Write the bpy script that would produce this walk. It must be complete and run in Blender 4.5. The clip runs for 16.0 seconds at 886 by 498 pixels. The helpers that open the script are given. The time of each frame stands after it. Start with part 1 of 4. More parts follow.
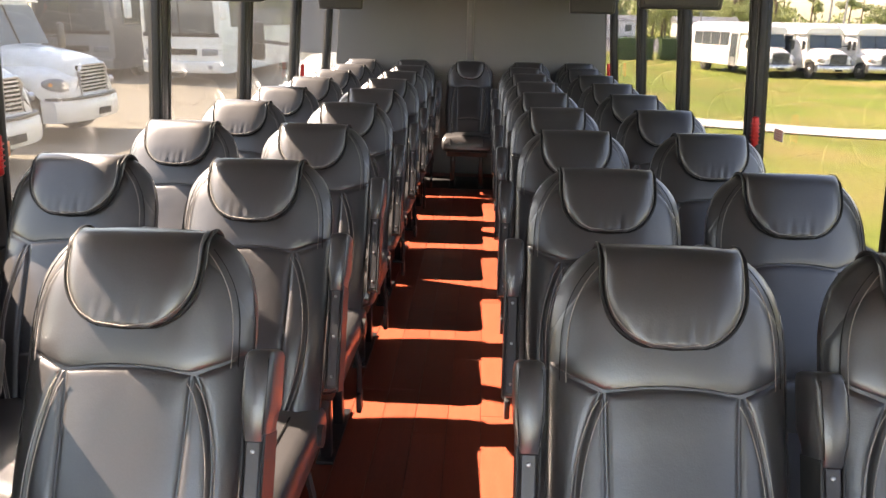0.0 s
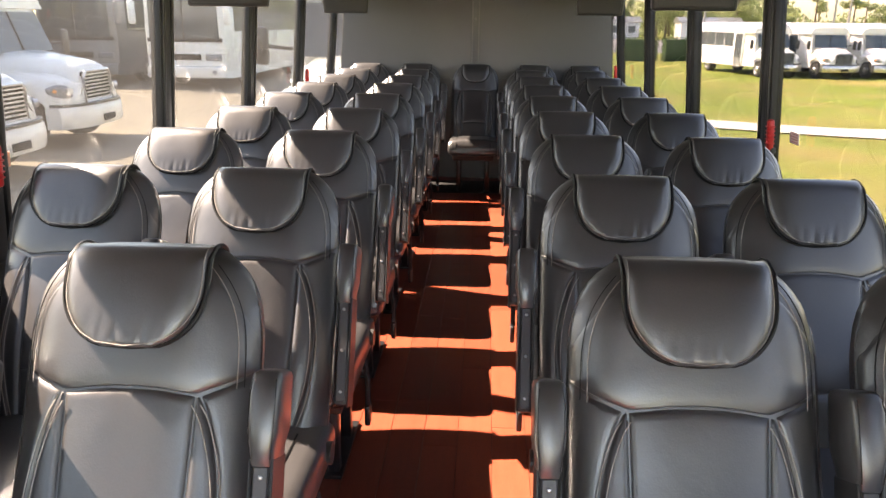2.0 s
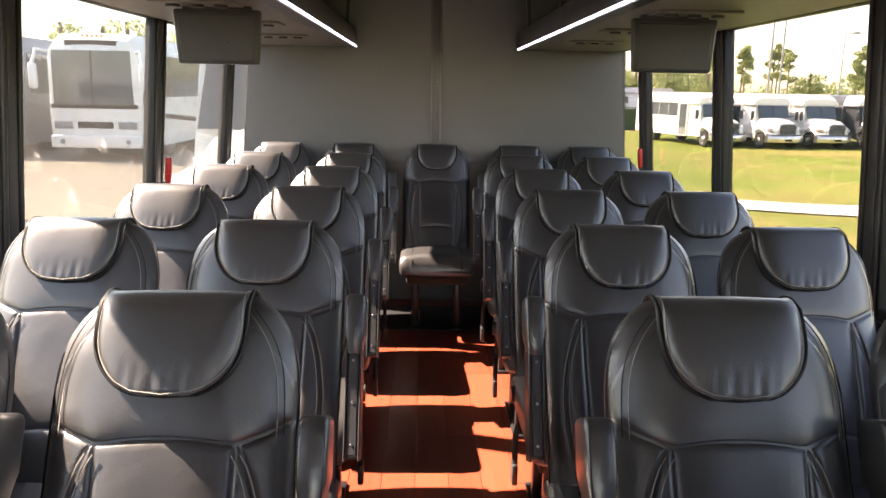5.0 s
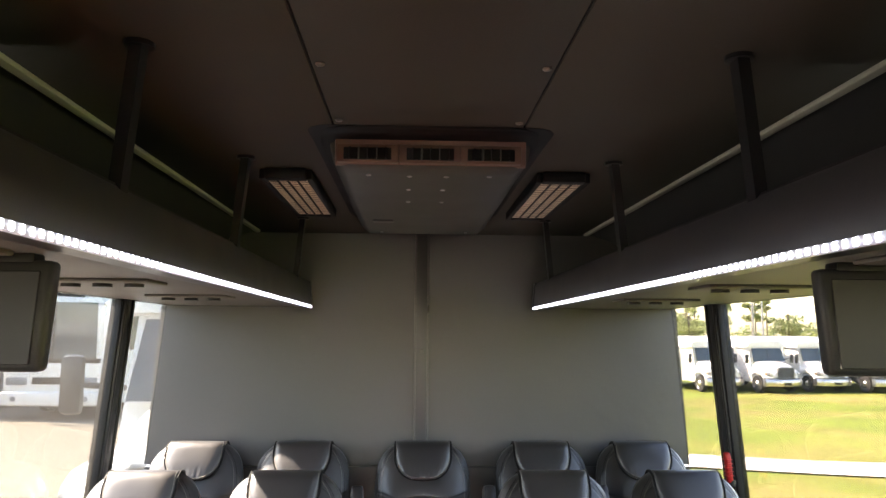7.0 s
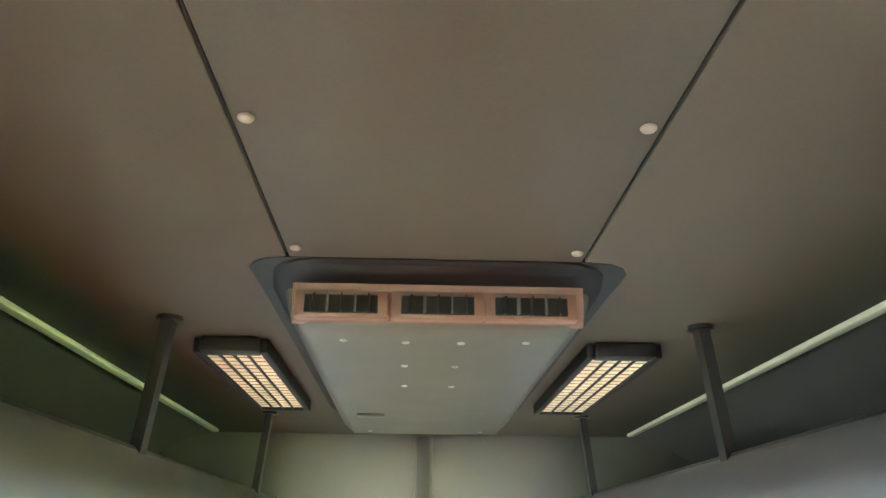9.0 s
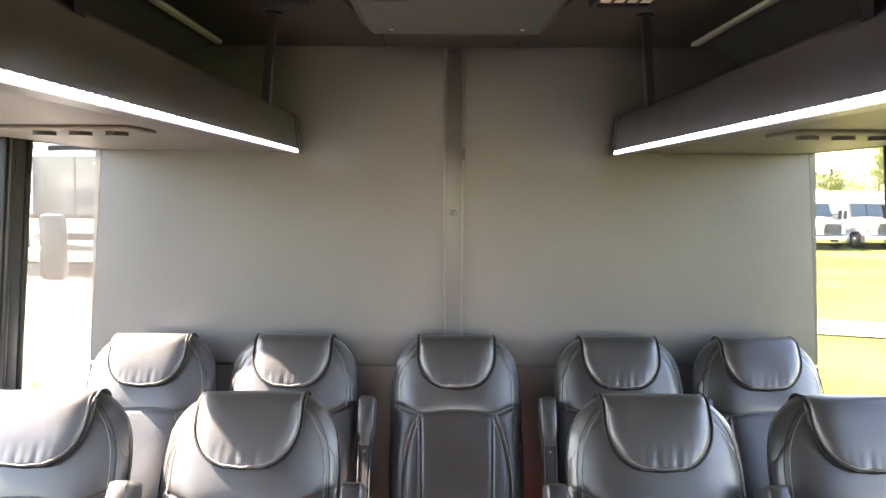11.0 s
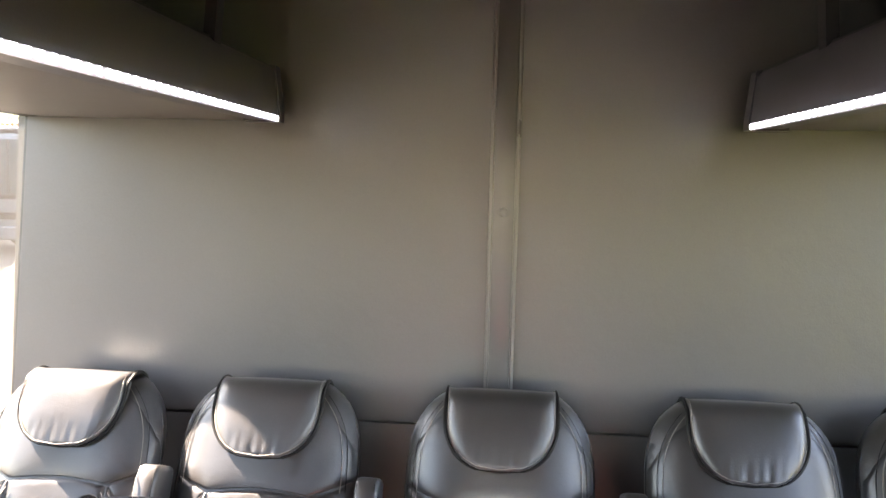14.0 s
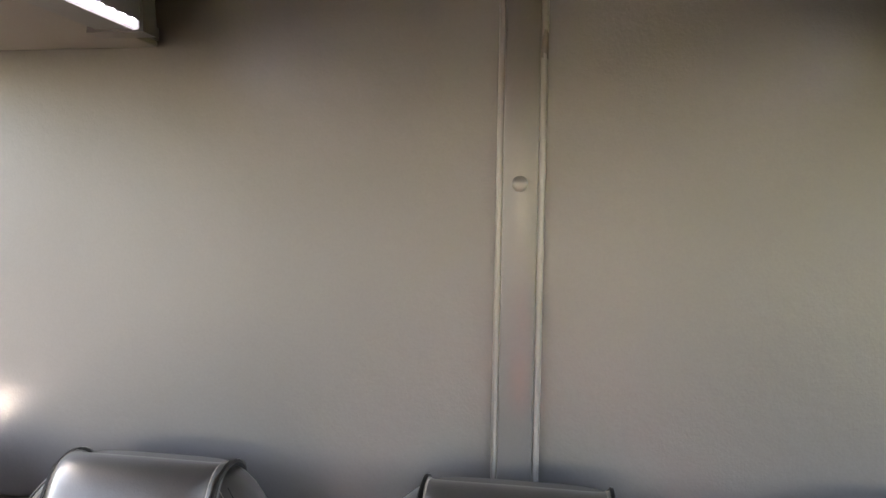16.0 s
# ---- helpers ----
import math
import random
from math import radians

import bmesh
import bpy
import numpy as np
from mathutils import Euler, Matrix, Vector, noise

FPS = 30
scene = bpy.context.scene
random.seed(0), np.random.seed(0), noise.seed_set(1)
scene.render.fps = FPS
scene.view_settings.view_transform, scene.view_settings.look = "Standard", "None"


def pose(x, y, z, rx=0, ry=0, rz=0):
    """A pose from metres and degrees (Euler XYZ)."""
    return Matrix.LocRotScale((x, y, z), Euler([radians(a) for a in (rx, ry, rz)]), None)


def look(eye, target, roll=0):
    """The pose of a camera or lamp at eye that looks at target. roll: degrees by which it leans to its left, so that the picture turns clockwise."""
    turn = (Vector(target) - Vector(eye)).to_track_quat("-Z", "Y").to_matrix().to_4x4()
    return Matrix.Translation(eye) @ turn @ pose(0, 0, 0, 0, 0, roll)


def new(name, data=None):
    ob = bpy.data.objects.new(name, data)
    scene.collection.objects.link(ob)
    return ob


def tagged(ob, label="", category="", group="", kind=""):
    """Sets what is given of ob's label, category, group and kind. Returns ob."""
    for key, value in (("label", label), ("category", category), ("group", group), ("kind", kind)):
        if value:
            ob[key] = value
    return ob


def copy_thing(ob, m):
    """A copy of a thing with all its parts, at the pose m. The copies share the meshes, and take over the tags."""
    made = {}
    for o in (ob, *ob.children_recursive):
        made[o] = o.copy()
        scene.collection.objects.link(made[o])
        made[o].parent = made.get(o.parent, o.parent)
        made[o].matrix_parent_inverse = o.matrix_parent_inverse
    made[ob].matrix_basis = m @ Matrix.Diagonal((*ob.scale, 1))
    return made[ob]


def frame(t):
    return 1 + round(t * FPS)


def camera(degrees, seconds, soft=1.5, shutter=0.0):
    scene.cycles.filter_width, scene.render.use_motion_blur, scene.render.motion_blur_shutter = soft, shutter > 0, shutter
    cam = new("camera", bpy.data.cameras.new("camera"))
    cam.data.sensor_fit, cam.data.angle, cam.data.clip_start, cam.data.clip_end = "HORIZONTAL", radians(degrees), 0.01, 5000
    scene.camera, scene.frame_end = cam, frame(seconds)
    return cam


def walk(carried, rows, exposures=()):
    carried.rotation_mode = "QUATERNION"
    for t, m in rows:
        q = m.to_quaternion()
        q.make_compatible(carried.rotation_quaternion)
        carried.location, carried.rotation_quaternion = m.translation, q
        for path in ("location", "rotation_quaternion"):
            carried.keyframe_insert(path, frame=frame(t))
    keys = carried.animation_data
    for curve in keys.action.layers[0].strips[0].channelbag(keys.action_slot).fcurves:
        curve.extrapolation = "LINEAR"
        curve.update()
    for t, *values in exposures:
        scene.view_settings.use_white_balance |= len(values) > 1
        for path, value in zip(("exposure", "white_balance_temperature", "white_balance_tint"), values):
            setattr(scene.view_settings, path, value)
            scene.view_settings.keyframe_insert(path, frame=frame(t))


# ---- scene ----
cam = camera(62.1, 16.0)
PATH = [
    (0, (0.128, -0.013, 1.501), (0.036, 1.893, 0.902), 1.1),
    (0.5, (0.123, -0.001, 1.504), (0.014, 1.9, 0.892), 1.2),
    (1, (0.127, 0.01, 1.505), (0.014, 1.906, 0.878), 1.1),
    (1.5, (0.133, 0.01, 1.509), (0.032, 1.911, 0.895), 1.0),
    (2, (0.108, 0.047, 1.503), (0.003, 1.954, 0.911), 0.6),
    (2.5, (0.02, 0.185, 1.501), (-0.046, 2.101, 0.932), -0.6),
    (3, (-0.003, 0.471, 1.48), (-0.008, 2.395, 0.931), -0.2),
    (3.2, (0.01, 0.621, 1.493), (0.009, 2.547, 0.955), -0.1),
    (5.3, (-0.073, 2.457, 1.466), (-0.014, 4.413, 1.049), 1.1),
    (5.5, (-0.066, 2.572, 1.486), (-0.001, 4.526, 1.064), 1.0),
    (6, (-0.05, 2.963, 1.531), (0.022, 4.936, 1.213), 0.9),
    (6.5, (-0.084, 3.359, 1.576), (0.027, 5.354, 1.478), 0.4),
    (7, (-0.051, 3.702, 1.612), (0.031, 5.687, 1.841), 0.4),
    (7.5, (-0.043, 3.981, 1.649), (0.001, 5.905, 2.194), -0.1),
    (8, (-0.069, 4.237, 1.693), (0.012, 6.089, 2.443), -0.4),
    (8.5, (-0.057, 4.321, 1.704), (0.036, 6.143, 2.524), -0.2),
    (9, (-0.046, 4.356, 1.694), (0.025, 6.208, 2.443), 0.4),
    (9.5, (-0.049, 4.373, 1.692), (0.006, 6.281, 2.289), 0.2),
    (10, (-0.06, 4.45, 1.649), (-0.023, 6.425, 1.966), 0.7),
    (10.2, (-0.047, 4.514, 1.639), (-0.014, 6.503, 1.846), 0.5),
    (12.5, (-0.035, 5.166, 1.592), (-0.08, 7.109, 1.118), 1.1),
    (13, (-0.04, 5.368, 1.603), (-0.03, 7.354, 1.368), 1.1),
    (13.5, (-0.023, 5.475, 1.611), (-0.131, 7.465, 1.436), 0.2),
    (14, (0.006, 5.514, 1.607), (-0.165, 7.497, 1.417), 1.4),
    (14.5, (-0.002, 5.627, 1.591), (-0.203, 7.602, 1.347), 1.8),
    (15, (0.004, 5.838, 1.588), (0.013, 7.825, 1.358), 3.2),
    (15.5, (0.026, 6.066, 1.559), (-0.026, 8.056, 1.361), 1.6),
    (16, (0.066, 6.233, 1.481), (-0.264, 8.203, 1.387), 1.0),
]
walk(cam, [(t, look(eye, target, roll)) for t, eye, target, roll in PATH], exposures=[(0.0, 3.6, 7750, 22), (5.5, 3.75, 7700, 22), (6.5, 3.8, 7500, 21), (7.0, 3.95, 7300, 18), (7.5, 5.45, 7000, 16), (8.2, 6.25, 6600, 3), (9.0, 6.5, 6500, -9), (9.5, 6.45, 6600, -4), (10.2, 5.8, 6900, 14), (12.5, 4.75, 7700, 22), (14.5, 5.1, 7500, 21), (16.0, 5.2, 7500, 24)])


# ---- world ----
world = bpy.data.worlds.new("world")
scene.world = world
world.use_nodes = True
SUN_TRAVEL = Vector((1.0, -0.31, -1.0)).normalized()
sky = world.node_tree.nodes.new("ShaderNodeTexSky")
sky.sky_type = "NISHITA"
sky.sun_disc = False
sky.sun_elevation = math.asin(-SUN_TRAVEL.z)
sky.sun_rotation = math.atan2(-SUN_TRAVEL.x, -SUN_TRAVEL.y)
sky.dust_density = 1.0
world.node_tree.links.new(sky.outputs[0], world.node_tree.nodes["Background"].inputs[0])
world.node_tree.nodes["Background"].inputs[1].default_value = 0.15
sun = new("sun", bpy.data.lights.new("sun", "SUN"))
sun.data.energy, sun.data.angle, sun.data.color = 3.7, radians(0.6), (1.0, 0.93, 0.82)
sun.matrix_world = look((-20, 10, 25), Vector((-20, 10, 25)) + SUN_TRAVEL)


# ---- materials ----
def material(name, color, rough=0.5, metal=0.0, vary=0.15, grain=8.0, fine=120.0, bump=0.15, depth=0.002,
             random_piece=0.0, coat=0.0, coat_rough=0.1, spec=0.5, stretch=(1, 1, 1), rough_vary=0.08, wave=0.0):
    """A node material: colour varied at two scales, roughness varied, fine relief."""
    m = bpy.data.materials.new(name)
    m.use_nodes = True
    n, l = m.node_tree.nodes, m.node_tree.links
    b = n["Principled BSDF"]
    tc = n.new("ShaderNodeTexCoord")
    mp = n.new("ShaderNodeMapping")
    mp.inputs["Scale"].default_value = stretch
    l.new(tc.outputs["Object"], mp.inputs[0])
    big, small = n.new("ShaderNodeTexNoise"), n.new("ShaderNodeTexNoise")
    big.inputs["Scale"].default_value, small.inputs["Scale"].default_value = grain, fine
    big.inputs["Detail"].default_value, small.inputs["Detail"].default_value = 4, 3
    l.new(mp.outputs[0], big.inputs["Vector"])
    l.new(mp.outputs[0], small.inputs["Vector"])
    mixn = n.new("ShaderNodeMath")
    mixn.operation = "ADD"
    l.new(big.outputs[0], mixn.inputs[0])
    l.new(small.outputs[0], mixn.inputs[1])
    ramp = n.new("ShaderNodeMapRange")
    ramp.inputs["From Min"].default_value, ramp.inputs["From Max"].default_value = 0.6, 1.4
    ramp.inputs["To Min"].default_value, ramp.inputs["To Max"].default_value = 1 - vary, 1 + vary
    l.new(mixn.outputs[0], ramp.inputs["Value"])
    scale = n.new("ShaderNodeVectorMath")
    scale.operation = "SCALE"
    scale.inputs[0].default_value = color[:3]
    last = ramp.outputs[0]
    if random_piece:
        info = n.new("ShaderNodeObjectInfo")
        rr = n.new("ShaderNodeMapRange")
        rr.inputs["To Min"].default_value, rr.inputs["To Max"].default_value = 1 - random_piece, 1 + random_piece
        l.new(info.outputs["Random"], rr.inputs["Value"])
        mul = n.new("ShaderNodeMath")
        mul.operation = "MULTIPLY"
        l.new(last, mul.inputs[0])
        l.new(rr.outputs[0], mul.inputs[1])
        last = mul.outputs[0]
    l.new(last, scale.inputs["Scale"])
    l.new(scale.outputs[0], b.inputs["Base Color"])
    rv = n.new("ShaderNodeMapRange")
    rv.inputs["To Min"].default_value, rv.inputs["To Max"].default_value = max(0, rough - rough_vary), min(1, rough + rough_vary)
    l.new(big.outputs[0], rv.inputs["Value"])
    l.new(rv.outputs[0], b.inputs["Roughness"])
    b.inputs["Metallic"].default_value = metal
    b.inputs["Specular IOR Level"].default_value = spec
    b.inputs["Coat Weight"].default_value = coat
    b.inputs["Coat Roughness"].default_value = coat_rough
    if bump:
        bp = n.new("ShaderNodeBump")
        bp.inputs["Strength"].default_value, bp.inputs["Distance"].default_value = bump, depth
        l.new(small.outputs[0], bp.inputs["Height"])
        if wave:
            soft, sb = n.new("ShaderNodeTexNoise"), n.new("ShaderNodeBump")
            soft.inputs["Scale"].default_value, soft.inputs["Detail"].default_value = 11.0, 3
            sb.inputs["Strength"].default_value, sb.inputs["Distance"].default_value = 0.6, wave
            l.new(mp.outputs[0], soft.inputs["Vector"])
            l.new(soft.outputs[0], sb.inputs["Height"])
            l.new(sb.outputs[0], bp.inputs["Normal"])
        l.new(bp.outputs[0], b.inputs["Normal"])
    return m


def glow(name, color, strength):
    m = bpy.data.materials.new(name)
    m.use_nodes = True
    b = m.node_tree.nodes["Principled BSDF"]
    b.inputs["Base Color"].default_value = (*color, 1)
    b.inputs["Emission Color"].default_value = (*color, 1)
    b.inputs["Emission Strength"].default_value = strength
    return m


def pane_glass(name, tint, rough=0.0, dust=0.0):
    """Clear sheet glass: straight-through light with a mirror gloss on top."""
    m = bpy.data.materials.new(name)
    m.use_nodes = True
    n, l = m.node_tree.nodes, m.node_tree.links
    n.remove(n["Principled BSDF"])
    tr, gl, mx, fr = (n.new("ShaderNodeBsdfTransparent"), n.new("ShaderNodeBsdfGlossy"), n.new("ShaderNodeMixShader"), n.new("ShaderNodeLayerWeight"))
    tr.inputs[0].default_value = (*tint, 1)
    gl.inputs["Roughness"].default_value = rough
    fr.inputs[0].default_value = 0.5
    pw, sc = n.new("ShaderNodeMath"), n.new("ShaderNodeMath")
    pw.operation, sc.operation = "POWER", "MULTIPLY_ADD"
    pw.inputs[1].default_value, sc.inputs[1].default_value, sc.inputs[2].default_value = 5.0, 0.45, 0.02
    l.new(fr.outputs["Facing"], pw.inputs[0])
    l.new(pw.outputs[0], sc.inputs[0])
    l.new(sc.outputs[0], mx.inputs[0])
    l.new(tr.outputs[0], mx.inputs[1])
    l.new(gl.outputs[0], mx.inputs[2])
    last = mx.outputs[0]
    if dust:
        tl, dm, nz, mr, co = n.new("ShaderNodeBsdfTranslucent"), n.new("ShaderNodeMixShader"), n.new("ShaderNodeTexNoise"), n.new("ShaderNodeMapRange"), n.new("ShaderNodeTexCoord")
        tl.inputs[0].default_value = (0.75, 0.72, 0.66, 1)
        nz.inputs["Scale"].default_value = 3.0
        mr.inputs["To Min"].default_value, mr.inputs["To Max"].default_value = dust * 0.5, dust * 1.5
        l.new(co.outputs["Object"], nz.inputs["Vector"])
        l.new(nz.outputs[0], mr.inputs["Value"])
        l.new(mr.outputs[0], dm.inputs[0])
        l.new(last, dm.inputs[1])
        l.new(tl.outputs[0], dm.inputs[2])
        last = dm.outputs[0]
    l.new(last, n["Material Output"].inputs[0])
    return m


LEATHER = material("black_leather", (0.037, 0.0358, 0.0365), 0.36, vary=0.22, grain=5, fine=300, bump=0.30, depth=0.0014, spec=1.0, coat=1.0, coat_rough=0.29, wave=0.0045)
LEATHER_SOFT = material("black_leather_smooth", (0.035, 0.0340, 0.0348), 0.37, vary=0.22, grain=6, fine=280, bump=0.28, depth=0.0013, spec=1.0, coat=1.0, coat_rough=0.29, wave=0.0045)
CAP_AND_EDGE_GLINT = material("cap_grey_and_edge_glint", (0.13, 0.125, 0.12), 0.3, vary=0.08, fine=200, bump=0.05, spec=0.8)
TRIM_STRIP = material("trim_strip_vinyl", (0.062, 0.060, 0.057), 0.34, vary=0.1, grain=3, fine=240, bump=0.15, depth=0.001, spec=1.0, coat=0.4, coat_rough=0.3)
PIPING = material("black_piping", (0.010, 0.010, 0.010), 0.5, spec=0.3, vary=0.1, bump=0.1)
THREAD = material("grey_thread", (0.36, 0.335, 0.305), 0.7, vary=0.2, fine=600)
BLACK_PLASTIC = material("black_plastic", (0.030, 0.030, 0.030), 0.35, vary=0.2, fine=300, bump=0.1)
BLACK_METAL = material("black_painted_metal", (0.02, 0.02, 0.022), 0.32, metal=0.2, vary=0.2, fine=200, bump=0.05)
PLATE_GREY = material("dark_grey_plate", (0.06, 0.06, 0.064), 0.38, vary=0.15, fine=300, bump=0.05)
STEEL = material("screw_steel", (0.45, 0.45, 0.46), 0.3, metal=1.0, vary=0.1)
WEBBING = material("black_webbing", (0.02, 0.02, 0.022), 0.7, vary=0.3, fine=900, bump=0.4)
SEAT_PAN = material("dark_seat_underside", (0.03, 0.02, 0.017), 0.55, vary=0.3)
FLOOR_WOOD = material("cherry_plank", (0.225, 0.045, 0.023), 0.34, vary=0.22, grain=6, fine=60, bump=0.08, depth=0.001, random_piece=0.14, stretch=(6, 0.6, 6))
UNDERFLOOR = material("dark_joint", (0.05, 0.015, 0.01), 0.7)
WALL_VINYL = material("grey_wall_vinyl", (0.044, 0.042, 0.041), 0.42, vary=0.14, grain=2.5, fine=260, bump=0.25, depth=0.0015, spec=1.0, wave=0.004, coat=0.5, coat_rough=0.42)
SIDE_PANEL = material("dark_side_panel", (0.025, 0.025, 0.025), 0.5, vary=0.15)
COVE_VINYL = material("cove_vinyl", (0.085, 0.085, 0.088), 0.5, vary=0.12, grain=2.0, fine=260, bump=0.15)
SURROUND = material("black_surround", (0.005, 0.005, 0.0055), 0.55, vary=0.2, spec=0.3)
CEILING_VINYL = material("ceiling_vinyl", (0.051, 0.046, 0.034), 0.66, vary=0.12, grain=2.0, fine=260, bump=0.15, depth=0.001)
BIN_BLACK = material("bin_black", (0.055, 0.054, 0.062), 0.34, vary=0.15, fine=300, bump=0.08)
BIN_UNDER = material("bin_underside_vinyl", (0.16, 0.148, 0.138), 0.5, vary=0.12, grain=3, fine=220, bump=0.2)
RUBBER = material("black_rubber", (0.012, 0.012, 0.012), 0.45, vary=0.2)
PILLAR_GREY = material("grey_anodised_post", (0.06, 0.06, 0.063), 0.4, metal=0.4, vary=0.12, stretch=(1, 1, 0.1))
RED_PLASTIC = material("red_plastic", (0.55, 0.02, 0.02), 0.35, vary=0.1)
LED_WHITE = glow("led_white", (0.80, 0.88, 1.0), 0.9)
LED_BASE = glow("led_base", (0.80, 0.84, 1.0), 0.02)
STRIP_PALE = material("pale_trim_strip", (0.80, 0.78, 0.68), 0.35, vary=0.06)
CAP_GREY = material("screw_cap_grey", (0.26, 0.24, 0.21), 0.4, vary=0.08)
AC_GREY = material("grey_ac_plastic", (0.070, 0.075, 0.067), 0.6, vary=0.1, fine=250, bump=0.05)
AC_TAN = material("tan_vent_plastic", (0.17, 0.098, 0.075), 0.45, vary=0.1, fine=300, bump=0.06)
FILTER_TAN = material("tan_filter", (0.80, 0.70, 0.54), 0.8, vary=0.2, fine=220, bump=0.4)
# Near-black for trim and recesses; in the air outlets it stands in for shade.
BLACK_AND_SHADE = material("black_trim_and_recess_shade", (0.002, 0.002, 0.002), 0.8)
SCREEN = material("dark_screen", (0.03, 0.03, 0.031), 0.30, vary=0.05, bump=0)
STICKER = material("pink_sticker", (0.75, 0.60, 0.58), 0.6, vary=0.1)
STICKER_ORANGE = material("orange_sticker", (0.75, 0.36, 0.22), 0.6, vary=0.1)
STICKER_INK = material("sticker_ink", (0.50, 0.20, 0.20), 0.6)
GLASS = pane_glass("window_glass", (0.50, 0.48, 0.46), dust=0.003)
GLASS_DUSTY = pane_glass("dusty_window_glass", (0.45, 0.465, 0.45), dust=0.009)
GLASS_CLEAR = pane_glass("windshield_glass", (0.95, 0.96, 0.95))
CAR_GLASS = material("vehicle_glass", (0.05, 0.07, 0.08), 0.08, vary=0.3, grain=1.5, bump=0, spec=0.8)
WHITE_PAINT = material("white_paint", (0.80, 0.80, 0.78), 0.28, vary=0.04, grain=1.0, bump=0, coat=0.4)
GREY_PAINT = material("grey_paint", (0.20, 0.21, 0.22), 0.35, vary=0.08, grain=1.0, bump=0, coat=0.3)
DARK_PAINT = material("dark_paint", (0.05, 0.055, 0.06), 0.35, vary=0.1, grain=1.0, bump=0, coat=0.3)
CHROME = material("chrome", (0.62, 0.62, 0.63), 0.30, metal=1.0, vary=0.05, bump=0)
TYRE = material("tyre_rubber", (0.02, 0.02, 0.02), 0.75, vary=0.2)
LAMP_CLEAR = material("headlamp_lens", (0.22, 0.23, 0.25), 0.08, vary=0.2, grain=12, bump=0)
AMBER = material("amber_lens", (0.85, 0.30, 0.04), 0.2, vary=0.1, bump=0)
GRASS = material("lawn_grass", (0.165, 0.205, 0.04), 0.9, vary=0.35, grain=0.35, fine=7, bump=0.5, depth=0.03, spec=0.1)
gn, gl = GRASS.node_tree.nodes, GRASS.node_tree.links
dry, mixc, ramp2, gtc = gn.new("ShaderNodeTexNoise"), gn.new("ShaderNodeMix"), gn.new("ShaderNodeMapRange"), gn.new("ShaderNodeTexCoord")
dry.inputs["Scale"].default_value, dry.inputs["Detail"].default_value = 0.22, 6
ramp2.inputs["From Min"].default_value, ramp2.inputs["From Max"].default_value = 0.45, 0.72
mixc.data_type = "RGBA"
gl.new(gtc.outputs["Object"], dry.inputs["Vector"])
gl.new(dry.outputs[0], ramp2.inputs["Value"])
gl.new(ramp2.outputs[0], mixc.inputs["Factor"])
gl.new(next(k for k in gn if k.type == "VECT_MATH").outputs[0], mixc.inputs["A"])
mixc.inputs["B"].default_value = (0.30, 0.235, 0.09, 1)
gl.new(mixc.outputs["Result"], gn["Principled BSDF"].inputs["Base Color"])
TAN_LOT = material("tan_asphalt", (0.25, 0.21, 0.165), 0.85, vary=0.22, grain=0.25, fine=9, bump=0.3, depth=0.01, spec=0.2)
CONCRETE = material("path_concrete", (0.62, 0.57, 0.50), 0.8, vary=0.08, grain=1, fine=20)
ROAD = material("far_road", (0.16, 0.16, 0.17), 0.85, vary=0.1, grain=0.3, fine=6)
LEAF = material("tree_leaf", (0.20, 0.235, 0.10), 0.7, vary=0.4, grain=0.8, fine=6, bump=0, spec=0.2, random_piece=0.25)
ln, ll = LEAF.node_tree.nodes, LEAF.node_tree.links
leaf_mix, leaf_through = ln.new("ShaderNodeMixShader"), ln.new("ShaderNodeBsdfTranslucent")
leaf_mix.inputs[0].default_value = 0.68
leaf_through.inputs[0].default_value = (0.48, 0.54, 0.27, 1)
ll.new(ln["Principled BSDF"].outputs[0], leaf_mix.inputs[1])
ll.new(leaf_through.outputs[0], leaf_mix.inputs[2])
ll.new(leaf_mix.outputs[0], ln["Material Output"].inputs[0])
HEDGE = material("hedge_leaf", (0.05, 0.09, 0.03), 0.7, vary=0.4, grain=2, fine=20, bump=0, spec=0.2)
BARK = material("pine_bark", (0.14, 0.10, 0.075), 0.9, vary=0.3, grain=3, fine=20)
POLE_GREY = material("galvanised_pole", (0.35, 0.35, 0.35), 0.5, metal=0.5, vary=0.1)


# ---- mesh helpers ----
def part(name, bm, mat, parent=None, label="", smooth=True):
    """Links a bmesh as one mesh object under a thing or a part."""
    bmesh.ops.recalc_face_normals(bm, faces=bm.faces)
    me = bpy.data.meshes.new(name)
    bm.to_mesh(me)
    bm.free()
    me.materials.append(mat)
    if smooth:
        me.shade_smooth()
        me.set_sharp_from_angle(angle=radians(42))
    ob = new(name, me)
    if parent:
        ob.parent = parent
    if label:
        ob["label"] = label
    return ob


def lean(bm, s):
    """The side walls lean in towards the roof."""
    for v in bm.verts:
        v.co.x += s * (0.02 + 0.085 * (1.3 - max(v.co.z, 0.8)))
    return bm


def thing(name, m=None):
    ob = new(name)
    ob.empty_display_size = 0.1
    if m is not None:
        ob.matrix_basis = m
    return ob


def box(x0, x1, y0, y1, z0, z1, bevel=0.0, seg=2, bm=None):
    own = bmesh.new()
    bmesh.ops.create_cube(own, size=1.0)
    for v in own.verts:
        v.co = Vector(((x0 + x1) / 2 + v.co.x * (x1 - x0), (y0 + y1) / 2 + v.co.y * (y1 - y0), (z0 + z1) / 2 + v.co.z * (z1 - z0)))
    if bevel:
        bmesh.ops.bevel(own, geom=own.edges[:], offset=bevel, segments=seg, affect="EDGES", profile=0.5, clamp_overlap=True)
    return join(bm, own)


